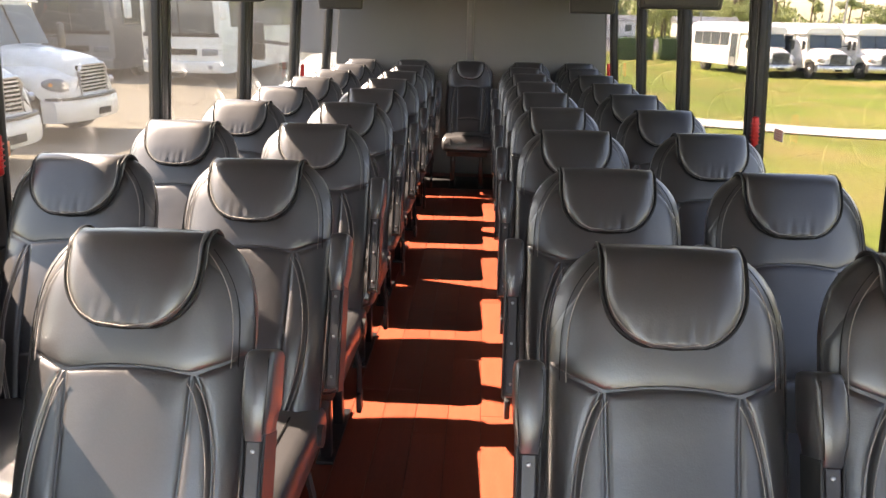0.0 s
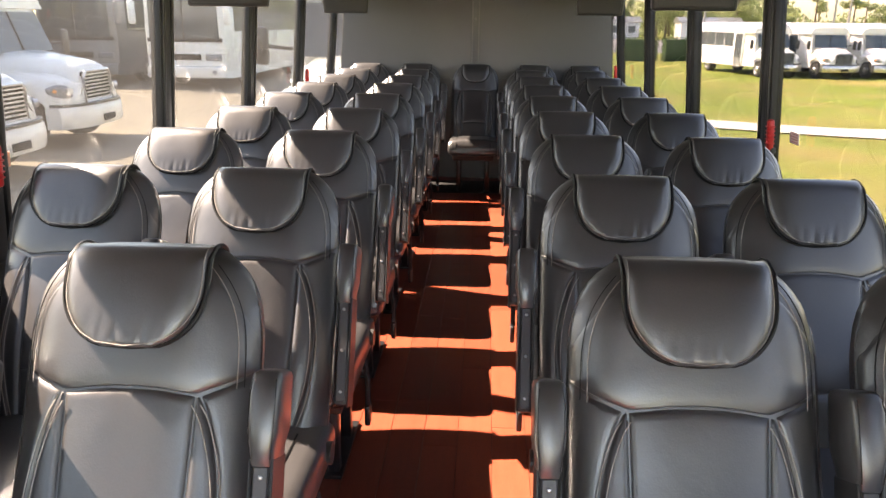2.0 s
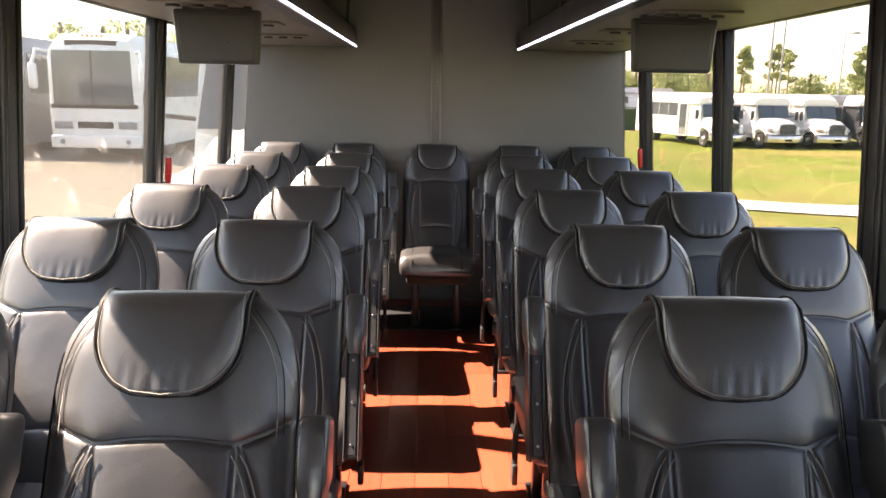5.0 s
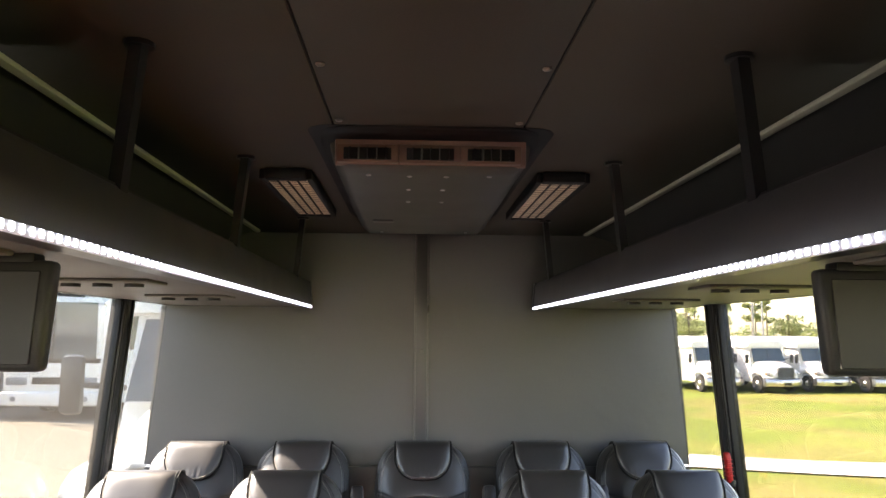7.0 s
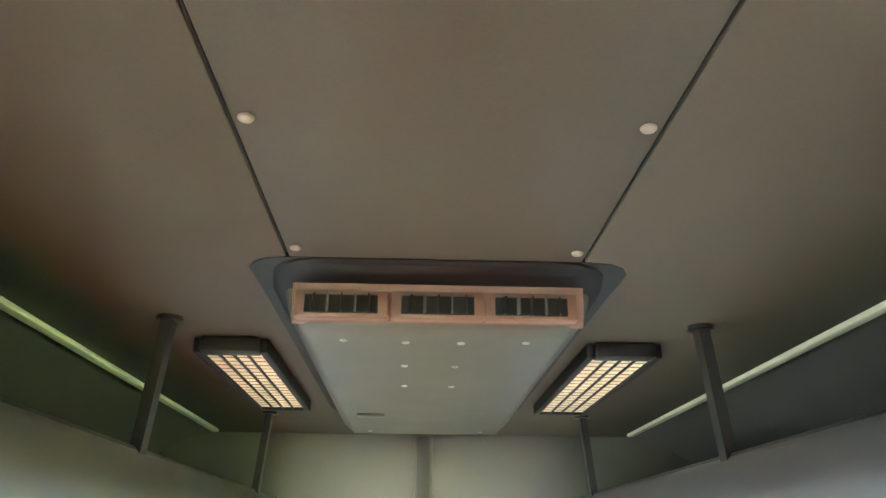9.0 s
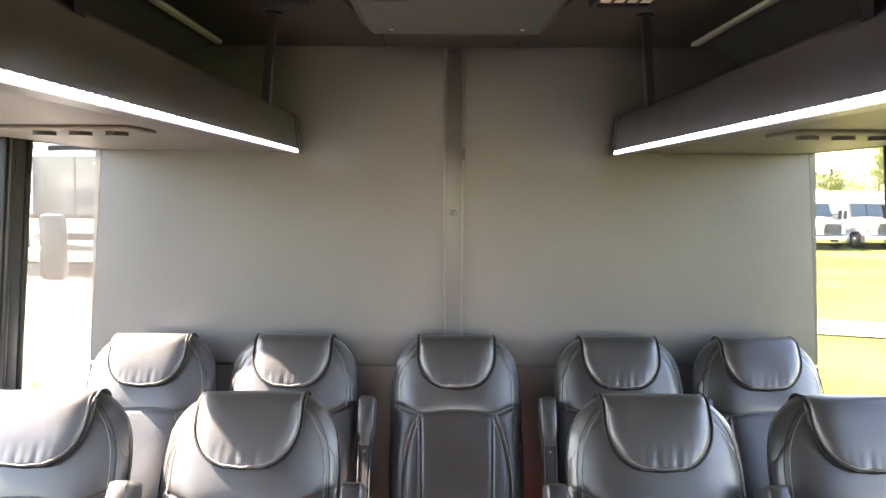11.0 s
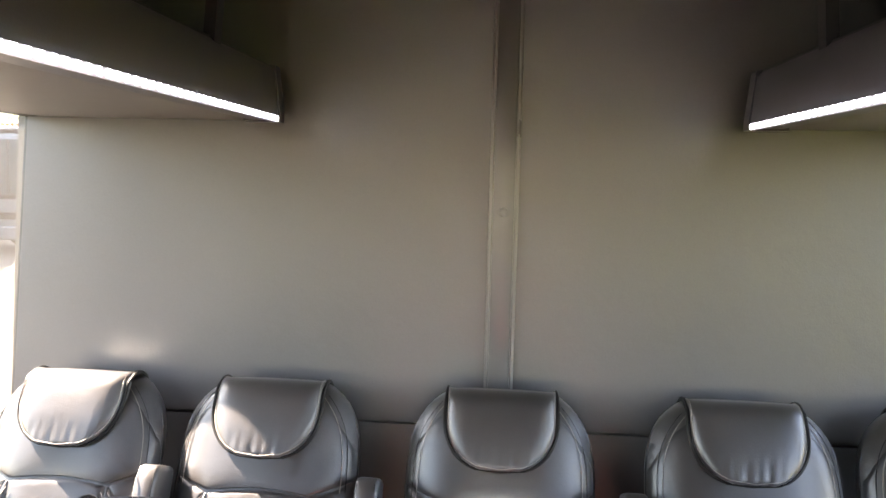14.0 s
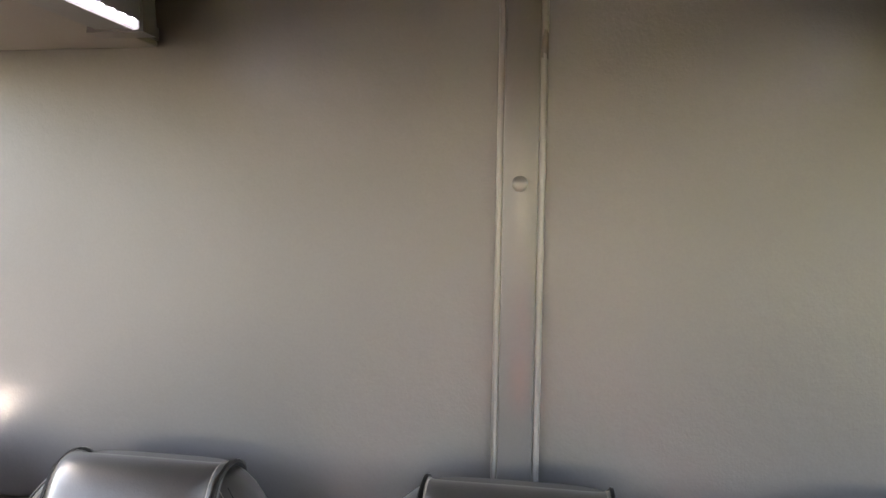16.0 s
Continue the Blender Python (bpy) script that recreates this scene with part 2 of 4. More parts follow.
def join(bm, own, m=None):
    """Adds own to bm; gives own back when there is no bm."""
    if m is not None:
        own.transform(m)
    if bm is None:
        return own
    me = bpy.data.meshes.new("tmp")
    own.to_mesh(me)
    own.free()
    bm.from_mesh(me)
    bpy.data.meshes.remove(me)
    return bm


def rod(a, b, r, n=10, bm=None, r2=None):
    a, b = Vector(a), Vector(b)
    own = bmesh.new()
    bmesh.ops.create_cone(own, cap_ends=True, segments=n, radius1=r, radius2=r if r2 is None else r2, depth=(b - a).length)
    own.transform(Matrix.Translation((a + b) / 2) @ (b - a).to_track_quat("Z", "Y").to_matrix().to_4x4())
    return join(bm, own)


def tube(points, r, n=6, bm=None, closed=False):
    """A round tube along points."""
    own = bmesh.new()
    pts = [Vector(p) for p in points]
    rings = []
    for i, p in enumerate(pts):
        d = (pts[(i + 1) % len(pts)] - p) if i == 0 else ((p - pts[i - 1]) if i == len(pts) - 1 else pts[i + 1] - pts[i - 1])
        q = d.to_track_quat("Z", "Y")
        rings.append([own.verts.new(p + q @ Vector((r * math.cos(2 * math.pi * k / n), r * math.sin(2 * math.pi * k / n), 0))) for k in range(n)])
    for a, b in zip(rings, rings[1:]):
        for k in range(n):
            own.faces.new((a[k], a[(k + 1) % n], b[(k + 1) % n], b[k]))
    own.faces.new(rings[0])
    own.faces.new(rings[-1])
    return join(bm, own)


def loft(rings, cap=True, bm=None, closed=True):
    own = bmesh.new()
    vr = [[own.verts.new(p) for p in r] for r in rings]
    n = len(vr[0])
    for a, b in zip(vr, vr[1:]):
        for k in range(n if closed else n - 1):
            own.faces.new((a[k], a[(k + 1) % n], b[(k + 1) % n], b[k]))
    if cap:
        own.faces.new(vr[0])
        own.faces.new(vr[-1])
    return join(bm, own)


def sheet(fn, nu, nv, bm=None):
    """An open grid of fn(u, v), u and v from 0 to 1."""
    own = bmesh.new()
    g = [[own.verts.new(fn(i / nu, j / nv)) for j in range(nv + 1)] for i in range(nu + 1)]
    for i in range(nu):
        for j in range(nv):
            own.faces.new((g[i][j], g[i + 1][j], g[i + 1][j + 1], g[i][j + 1]))
    return join(bm, own)


def profile_bar(points, y0, y1, bm=None):
    """A cross-section in x and z, drawn out along y."""
    return loft([[(x, y0, z) for x, z in points], [(x, y1, z) for x, z in points]], bm=bm)


# ---- the bus shell ----
FRONT, REAR, HALF = -2.4, 7.36, 1.25
SILL, HEAD, ROOF = 0.82, 1.755, 2.11
PILLARS = [6.80 - 1.193 * k for k in range(7, -1, -1)]
PW = 0.062

sub = tagged(part("floor", box(-1.36, 1.36, FRONT, REAR, -0.10, -0.006), UNDERFLOOR), "reddish cherry wood plank floor of the aisle", "floor", kind="structure")

def rear_slab(x0, x1, y0, y1, z0, z1, bevel=0.0):
    """A slab across the rear whose outer sides follow the leaning side walls."""
    bm = box(-1, 1, y0, y1, z0, z1, bevel)
    for v in bm.verts:
        half = 1.25 + 0.088 * (1.72 - max(0.8, min(v.co.z, 1.75)))
        v.co.x = max(x0, -half) if v.co.x < 0 else min(x1, half)
    return bm


wall_rear = tagged(part("wall_rear", rear_slab(-9, 9, REAR, REAR + 0.06, -0.1, 2.2), WALL_VINYL), "dark grey vinyl covered rear wall", "wall", kind="structure")
# upper panels and the lower skirt stand proud, with a joint between them
for x0, x1 in ((-9, -0.027), (0.020, 9)):
    part("wall_panel", rear_slab(x0, x1, REAR - 0.012, REAR, 0.985, 2.105), WALL_VINYL, wall_rear)
part("lower_panel", rear_slab(-9, 9, REAR - 0.016, REAR, 0.0, 0.975), WALL_VINYL, wall_rear)
part("centre_trim", box(-0.031, 0.024, REAR - 0.028, REAR - 0.004, 0.985, 2.10, 0.006), TRIM_STRIP, wall_rear, "raised vertical trim strip")
# Rods paler than the strip: the edge highlight is put into their colour.
part("trim_edge", rod((-0.034, REAR - 0.020, 0.985), (-0.034, REAR - 0.020, 2.10), 0.0062, 10), CAP_AND_EDGE_GLINT, wall_rear)
part("trim_edge", rod((0.027, REAR - 0.020, 0.985), (0.027, REAR - 0.020, 2.10), 0.0062, 10), CAP_AND_EDGE_GLINT, wall_rear)


def screw_cap(r, h):
    return loft([[(r * f * math.cos(a), r * f * math.sin(a), h * g) for a in [k * math.pi / 7 for k in range(14)]]
                 for f, g in ((1, 0), (1, 0.35), (0.85, 0.75), (0.5, 0.97), (0.1, 1.0))])


cap = part("screw_cap", screw_cap(0.012, 0.006), CAP_AND_EDGE_GLINT, wall_rear, "round screw cap")
cap.matrix_basis = pose(-0.004, REAR - 0.028, 1.528, 90, 0, 0)

# Unseen front end; its windshield opening is sized for light on the seats.
wall_front = tagged(part("wall_front", box(-1.31, 1.31, FRONT - 0.06, FRONT, -0.1, 0.36), SIDE_PANEL), "plain dark front bulkhead", "wall", kind="structure")
part("header", box(-1.31, 1.31, FRONT - 0.06, FRONT, 2.04, 2.2), SIDE_PANEL, wall_front)
part("jamb", box(-1.36, -1.25, FRONT - 0.06, FRONT, 0.36, 2.04), SIDE_PANEL, wall_front)
part("jamb", box(1.25, 1.36, FRONT - 0.06, FRONT, 0.36, 2.04), SIDE_PANEL, wall_front)

ws = part("windshield", box(-1.25, 1.25, FRONT - 0.035, FRONT - 0.029, 0.36, 2.04), GLASS_CLEAR, wall_front)
ws.visible_shadow = False
for side, sname in ((-1, "wall_left"), (1, "wall_right")):
    s = side
    wall = tagged(part(sname, lean(box(min(s * HALF, s * 1.31), max(s * HALF, s * 1.31), FRONT, REAR, -0.1, SILL), s), SIDE_PANEL),
                  "dark grey bus side wall under the windows", "wall", kind="structure")
    part("window_sill", lean(box(min(s * 1.215, s * 1.32), max(s * 1.215, s * 1.32), FRONT, REAR, SILL - 0.03, SILL + 0.004, 0.008), s), RUBBER, wall)
    part("header", lean(box(min(s * HALF, s * 1.31), max(s * HALF, s * 1.31), FRONT, REAR, HEAD, 1.95), s), SIDE_PANEL, wall)
    part("heater_duct", box(min(s * 1.13, s * 1.249), max(s * 1.13, s * 1.249), FRONT, REAR - 0.02, 0.0, 0.22, 0.02), SIDE_PANEL, wall)
    edges = [FRONT] + PILLARS + [REAR + PW]
    for y in PILLARS:
        x0, x1 = s * 1.232, s * 1.285
        part("pillar", lean(box(min(x0, x1), max(x0, x1), y - 0.024, y + 0.024, SILL, HEAD, 0.004), s), PILLAR_GREY, wall, "grey metal window post")
    for i in range(len(edges) - 1):
        a, b = edges[i] + (PW if i else 0), edges[i + 1] - PW
        if b - a < 0.2:
            continue
        win = tagged(thing("window"), "fixed bus side window in a black rubber frame", "window", group="side windows", kind="structure")
        ring = bmesh.new()
        w = 0.036
        for (ya, yb, za, zb) in ((a - w, a, SILL, HEAD), (b, b + (w if i < len(edges) - 2 else 0.0001), SILL, HEAD), (a, b, SILL, SILL + 0.03), (a, b, HEAD - 0.012, HEAD)):
            if yb - ya > 0.001:
                box(min(s * 1.238, s * 1.285), max(s * 1.238, s * 1.285), ya, yb, za, zb, 0.006, 2, ring)
        part("window_frame", lean(ring, s), RUBBER, win)
        for ys in (a - w * 0.55, b + w * 0.55):
            if ys < REAR:
                part("frame_lip", lean(box(min(s * 1.228, s * 1.241), max(s * 1.228, s * 1.241), ys - 0.010, ys + 0.010, SILL + 0.01, HEAD - 0.002, 0.006), s), BLACK_PLASTIC, win)
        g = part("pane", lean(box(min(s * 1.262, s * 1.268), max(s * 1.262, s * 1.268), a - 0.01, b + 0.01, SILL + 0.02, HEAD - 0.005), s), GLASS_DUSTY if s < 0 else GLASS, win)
        g.visible_shadow = False


# red emergency release handles on the window frames
def release_handle(x, y, z, s):
    h = tagged(thing("release_handle", pose(x + s * 0.085 * (1.3 - z), y, z, 0, -4.9 * s, 0)), "red plastic emergency window release handle", "handle", group="release handles")
    bm = box(-0.012, 0.012, -0.014, 0.014, -0.06, 0.06, 0.008, 3)
    part("grip", bm, RED_PLASTIC, h)
    for k in range(5):
        part("rib", box(-0.015, 0.015, -0.0155, 0.0155, -0.035 + 0.016 * k, -0.030 + 0.016 * k, 0.002, 1), RED_PLASTIC, h)
    part("bracket", box(min(0, s * 0.02), max(0, s * 0.02), -0.016, 0.016, -0.075, -0.05, 0.004), BLACK_PLASTIC, h)
    return h


for x, y, z in ((1.205, 3.0, 1.09), (1.212, 6.70, 1.085), (-1.212, 1.97, 1.11), (-1.212, 5.61, 1.09)):
    release_handle(x, y, z, 1 if x > 0 else -1)


def sticker(x, y, z, mat):
    s = math.copysign(1, x)
    st = tagged(thing("safety_sticker", pose(x + s * 0.085 * (1.3 - z), y, z, 0, -4.9 * s, 0)), "small printed safety sticker on the window glass", "sticker", group="window stickers")
    part("film", box(-0.001, 0.001, -0.042, 0.042, -0.022, 0.022), mat, st)
    for k in range(4):
        part("print_line", box(-0.0018, 0.0018, -0.034, 0.034 - 0.010 * (k % 2), -0.016 + 0.010 * k, -0.0125 + 0.010 * k), STICKER_INK, st)


sticker(1.279, 2.95, 1.085, STICKER)
sticker(-1.279, 2.09, 1.10, STICKER_ORANGE)

# ceiling with three panels, and the sloping side coves
cb = box(-0.85, 0.85, FRONT, REAR, ROOF + 0.004, ROOF + 0.06)
ceiling = tagged(part("ceiling", cb, CEILING_VINYL), "dark taupe vinyl ceiling in three panels with screw caps", "ceiling", kind="structure")
for x0, x1 in ((-0.835, -0.2465), (-0.2425, 0.2125), (0.2165, 0.835)):
    part("ceiling_panel", box(x0, x1, FRONT, REAR - 0.012, ROOF - 0.004, ROOF + 0.003, 0.003), CEILING_VINYL, ceiling)
for x in (-0.2445, 0.2145):
    part("panel_joint", rod((x, FRONT, ROOF - 0.001), (x, 5.40, ROOF - 0.001), 0.0018, 8), SURROUND, ceiling)
for y in (5.02, 5.378, 4.2, 3.4, 2.6, 1.8):
    for x in (-0.226, 0.196):
        c = part("screw_cap", screw_cap(0.009, 0.005), CAP_GREY, ceiling, "pale round screw cap")
        c.matrix_basis = pose(x, y, ROOF - 0.004, 180, 0, 0)
for s, nm in ((-1, "cove_left"), (1, "cove_right")):
    pts = [(0.83, ROOF + 0.004), (0.95, 2.075), (1.08, 1.995), (1.13, 1.92), (1.20, 1.775), (1.26, 1.775), (1.26, 2.2), (0.83, 2.2)]
    tagged(part(nm, profile_bar([(s * x, z) for x, z in pts], FRONT, REAR), COVE_VINYL), "sloping grey panel between ceiling and windows", "ceiling panel", kind="structure")
    tagged(part("ceiling_strip", box(min(s * 0.785, s * 0.81), max(s * 0.785, s * 0.81), FRONT + 0.05, 7.25, ROOF - 0.018, ROOF - 0.005, 0.004), STRIP_PALE),
                "long pale trim strip along the ceiling edge", "trim", kind="structure")


# ---- overhead luggage racks ----
def luggage_rack(s):
    rack = tagged(thing("luggage_rack"), "black overhead luggage rack with a lit white edge", "luggage rack", group="overhead racks")
    y0, y1, out = FRONT + 0.05, 7.185, 0.034
    fascia = [(0.500, 1.732), (0.492, 1.745), (0.500, 1.842), (0.509, 1.852), (0.524, 1.852), (0.531, 1.842), (0.522, 1.80), (0.560, 1.765), (0.560, 1.732)]
    part("fascia", profile_bar([(s * (x + out), z) for x, z in fascia], y0, y1), BIN_BLACK, rack)
    part("shelf", box(min(s * 0.589, s * 1.20), max(s * 0.589, s * 1.20), y0, REAR - 0.02, 1.752, 1.772), BIN_BLACK, rack)
    part("underside", box(min(s * 0.591, s * 1.205), max(s * 0.591, s * 1.205), y0, REAR - 0.02, 1.742, 1.752, 0.003), BIN_UNDER, rack, "taupe vinyl underside")
    ec = [(0.488, 1.728), (0.488, 1.75), (0.498, 1.855), (0.525, 1.86), (0.565, 1.80), (0.575, 1.728)]
    part("end_cap", profile_bar([(s * (x + out), z) for x, z in ec], y1, y1 + 0.035), BIN_BLACK, rack, "black plastic end cap")
    part("lip_highlight", rod((s * (0.516 + out), y0, 1.853), (s * (0.516 + out), y1, 1.853), 0.006, 8), BLACK_METAL, rack, "metal lip")
    led = part("led_strip", box(min(s * 0.520, s * 0.532), max(s * 0.520, s * 0.532), y0, 7.175, 1.727, 1.741, 0.003), LED_BASE, rack, "white strip light channel")
    beads = bmesh.new()
    k = y0 + 0.01
    while k < 7.165:
        c = [beads.verts.new((s * (x + out), k + dy, z)) for x, dy, z in ((0.4855, 0.0, 1.7285), (0.4855, 0.010, 1.7285), (0.4835, 0.008, 1.734), (0.4835, 0.002, 1.734), (0.4855, 0.010, 1.7395), (0.4855, 0.0, 1.7395))]
        beads.faces.new((c[0], c[1], c[2], c[3]))
        beads.faces.new((c[3], c[2], c[4], c[5]))
        k += 0.0235
    part("light_tape", beads, LED_WHITE, led, "row of glowing white light beads")
    for y in (6.86, 5.76, 4.94, 3.85, 3.05, 1.96, 1.16, 0.07, -0.73, -1.82):
        p = part("post", loft([[(s * (x + dx), y + dy, z) for dx, dy in ((-0.011, -0.016), (0.011, -0.016), (0.011, 0.016), (-0.011, 0.016))]
                               for x, z in ((0.548, 1.845), (0.525, ROOF - 0.004))]), BLACK_METAL, rack)
        part("flange", rod((s * 0.525, y, ROOF - 0.012), (s * 0.525, y, ROOF - 0.004), 0.026, 14), BLACK_METAL, p)
    # reading-light and air outlet panels under the shelf, one above each row
    for k in range(8):
        y = 1.05 + 0.76 * k
        pn = part("service_panel", box(min(s * 0.70, s * 0.98), max(s * 0.70, s * 0.98), y - 0.075, y + 0.075, 1.733, 1.742, 0.004), BIN_UNDER, rack)
        for dx in (0.76, 0.84, 0.92):
            part("outlet", rod((s * dx, y, 1.724), (s * dx, y, 1.736), 0.024, 14), BLACK_PLASTIC, pn)
    return rack


for s in (-1, 1):
    luggage_rack(s)


def taper(bm):
    """A little wider towards the hinge."""
    for v in bm.verts:
        v.co.x *= 1.10 + 0.5 * (v.co.z + 0.012)
    return bm


def monitor(x, y):
    mo = tagged(thing("monitor", pose(x, y, 1.742)), "black drop-down flat monitor hanging under the rack", "monitor", group="drop-down monitors")
    part("hinge", box(-0.12, 0.12, -0.015, 0.025, -0.022, 0.0, 0.004), BLACK_PLASTIC, mo)
    part("bezel", taper(box(-0.140, 0.140, -0.018, 0.018, -0.198, -0.012, 0.010, 3)), BLACK_PLASTIC, mo)
    part("screen", taper(box(-0.124, 0.124, -0.021, -0.017, -0.186, -0.030, 0.002, 1)), SCREEN, mo, "dark switched-off screen")
    part("rear_cover", box(-0.11, 0.11, 0.016, 0.032, -0.18, -0.04, 0.012, 2), BLACK_PLASTIC, mo)


for x, y in ((0.811, 4.97), (-0.804, 4.97), (0.801, 2.71), (-0.798, 2.71)):
    monitor(x, y)


# ---- air conditioner at the ceiling ----
def air_conditioner():
    ac = tagged(thing("air_conditioner", pose(-0.008, 0, 0)), "grey ceiling air conditioner with tan louvred outlets", "air conditioner")
    y0, y1 = 5.498, 6.84

    def ring(y, half, z0):
        c = 0.03
        return [(-half, y, ROOF - 0.005), (-half + c * 0.4, y, z0 + c), (-half + c * 1.6, y, z0), (half - c * 1.6, y, z0), (half - c * 0.4, y, z0 + c), (half, y, ROOF - 0.005)]
    part("housing", loft([ring(y0 + 0.016, 0.240, 2.048), ring(y0 + 0.022, 0.254, 2.032), ring(y0 + 0.032, 0.260, 2.026), ring(y0 + 0.09, 0.264, 2.024), ring(y1 - 0.1, 0.268, 2.024), ring(y1, 0.262, 2.05)]), AC_GREY, ac)
    part("surround", loft([ring(y0 - 0.080, 0.235, 2.104), ring(y0 - 0.074, 0.268, 2.102), ring(y0 - 0.058, 0.291, 2.100), ring(y0 - 0.030, 0.304, 2.097), ring(y0 + 0.012, 0.304, 2.090), ring(y0 + 0.07, 0.302, 2.080), ring(y1 - 0.12, 0.302, 2.080), ring(y1, 0.285, 2.09)]), SURROUND, ac, "black moulded surround")
    part("outlet_panel", loft([[(x, y, z) for x in (-0.238, 0.238)] + [(x, yy, zz) for x, yy, zz in ((0.242, y + 0.02, z), (-0.242, y + 0.02, z))] for y, z in ((y0 + 0.0, 2.093), (y0 + 0.003, 2.088), (y0 + 0.010, 2.040), (y0 + 0.018, 2.033))]), AC_TAN, ac, "tan front panel")
    for cx in (-0.158, -0.002, 0.150):
        lv = part("louvre", box(cx - 0.0765, cx + 0.0765, y0 - 0.004, y0 + 0.03, 2.034, 2.080, 0.004), AC_TAN, ac)
        # A solid near-black block paints the shade inside the outlet.
        part("opening_shade", box(cx - 0.059, cx + 0.059, y0 - 0.008, y0 - 0.002, 2.040, 2.070, 0.001, 1), BLACK_AND_SHADE, lv)
        for k in range(5):
            x = cx - 0.046 + 0.023 * k
            # Every other vane is near-black, the outlet's shade put into its colour.
            v = part("vane", box(-0.0012, 0.0012, -0.011, 0.004, -0.0145, 0.0145), BLACK_AND_SHADE if k in (0, 2, 4) else AC_GREY, lv)
            v.matrix_basis = pose(x, y0 - 0.008, 2.0550, 0, 0, 25 - 8 * k)
    for x, y in ((-0.161, 5.60), (-0.054, 5.61), (0.043, 5.61), (0.156, 5.60), (-0.058, 5.79), (0.042, 5.79), (-0.059, 5.987), (0.045, 5.987), (-0.17, 6.68), (0.17, 6.68)):
        c = part("screw", screw_cap(0.007, 0.003), STEEL, ac)
        c.matrix_basis = pose(x, y, 2.0243, 180, 0, 0)
    # Added paler plate that stands in for a highlight on the housing.
    part("highlight_plate", box(-0.19, -0.115, 6.36, 6.41, 2.020, 2.026, 0.002), PILLAR_GREY, ac)
    return ac


air_conditioner()


def return_grille(x0, x1, y0, y1):
    gr = tagged(thing("return_grille", pose((x0 + x1) / 2, (y0 + y1) / 2, 2.085)), "ceiling air return with a pale filter behind bars", "air grille", group="air return grilles")
    w, d = (x1 - x0) / 2, (y1 - y0) / 2
    fr = bmesh.new()
    for a in ((-w - 0.018, -w, -d - 0.03, d + 0.03), (w, w + 0.018, -d - 0.03, d + 0.03), (-w, w, -d - 0.045, -d), (-w, w, d, d + 0.04)):
        box(*a, -0.012, 0.02, 0.004, 2, fr)
    part("frame", fr, SURROUND, gr)
    part("filter", box(-w, w, -d, d, -0.006, 0.012), FILTER_TAN, gr, "pale tan filter mat")
    for k in range(1, 4):
        part("long_bar", box(-w + 2 * w * k / 4 - 0.0025, -w + 2 * w * k / 4 + 0.0025, -d, d, -0.010, -0.003), SURROUND, gr)
    for k in range(1, 18):
        y = -d + 2 * d * k / 18
        part("cross_bar", box(-w, w, y - 0.0006, y + 0.0006, -0.0075, -0.004), AC_TAN, gr)


return_grille(-0.500, -0.377, 5.935, 6.60)
return_grille(0.344, 0.473, 5.93, 6.62)


# ---- seats ----
def back_front(x, z):
    """Depth of the front face of a backrest; x across, z up from the floor."""
    y = -0.27 * max(0.0, (1.06 - z)) / 0.58
    y += 0.020 * math.exp(-((z - 0.62) / 0.10) ** 2) * -0.6
    y += 0.05 * (abs(x) / 0.23) ** 3
    if z > 0.98:
        y += 0.022 * ((z - 0.98) / 0.12) ** 2.2
    return y


def back_half(z):
    if z > 0.86:
        f = min(1.0, (z - 0.86) / 0.226)
        return 0.221 * max(0.0, 1 - f ** 3.1) ** (1 / 2.3)
    return 0.213 + 0.008 * min(1.0, (z - 0.40) / 0.30) ** 0.8


def shell_depth(z):
    t = 0.115
    if z > 0.98:
        t *= math.sqrt(max(0.02, 1 - ((z - 0.98) / 0.125) ** 2))
    return t


def seat_shell():
    rings = []
    for k in range(27):
        z = min(0.40 + 0.68 * (1 - (1 - k / 26) ** 1.5), 1.064)
        w = max(back_half(z), 0.03)
        t = shell_depth(z)
        yc = back_front(0, z) + t / 2 + 0.012
        r = []
        for j in range(28):
            a = 2 * math.pi * j / 28
            ca, sa = math.cos(a), math.sin(a)
            px = w * math.copysign(abs(ca) ** 0.55, ca)
            py = t / 2 * math.copysign(abs(sa) ** 0.6, sa)
            if sa < 0:
                py += 0.032 * (abs(px) / 0.23) ** 3
            r.append((px, yc + py, z))
        rings.append(r)
    return loft(rings)


def shell_front(x, z):
    """The rounded front of the backrest, which the stuffed panels follow."""
    w, t = max(back_half(z), 0.03), shell_depth(z)
    c = min(1.0, abs(x) / w) ** (1 / 0.55)
    return back_front(0, z) + t / 2 + 0.012 - t / 2 * max(0.0, 1 - c * c) ** 0.3 + 0.032 * (abs(x) / 0.23) ** 3


def spaced(n):
    """Steps from 0 to 1, close together at both ends."""
    return [0.0, 0.012, 0.03, 0.06] + [0.12 + 0.76 * k / n for k in range(n + 1)] + [0.94, 0.97, 0.988, 1.0]


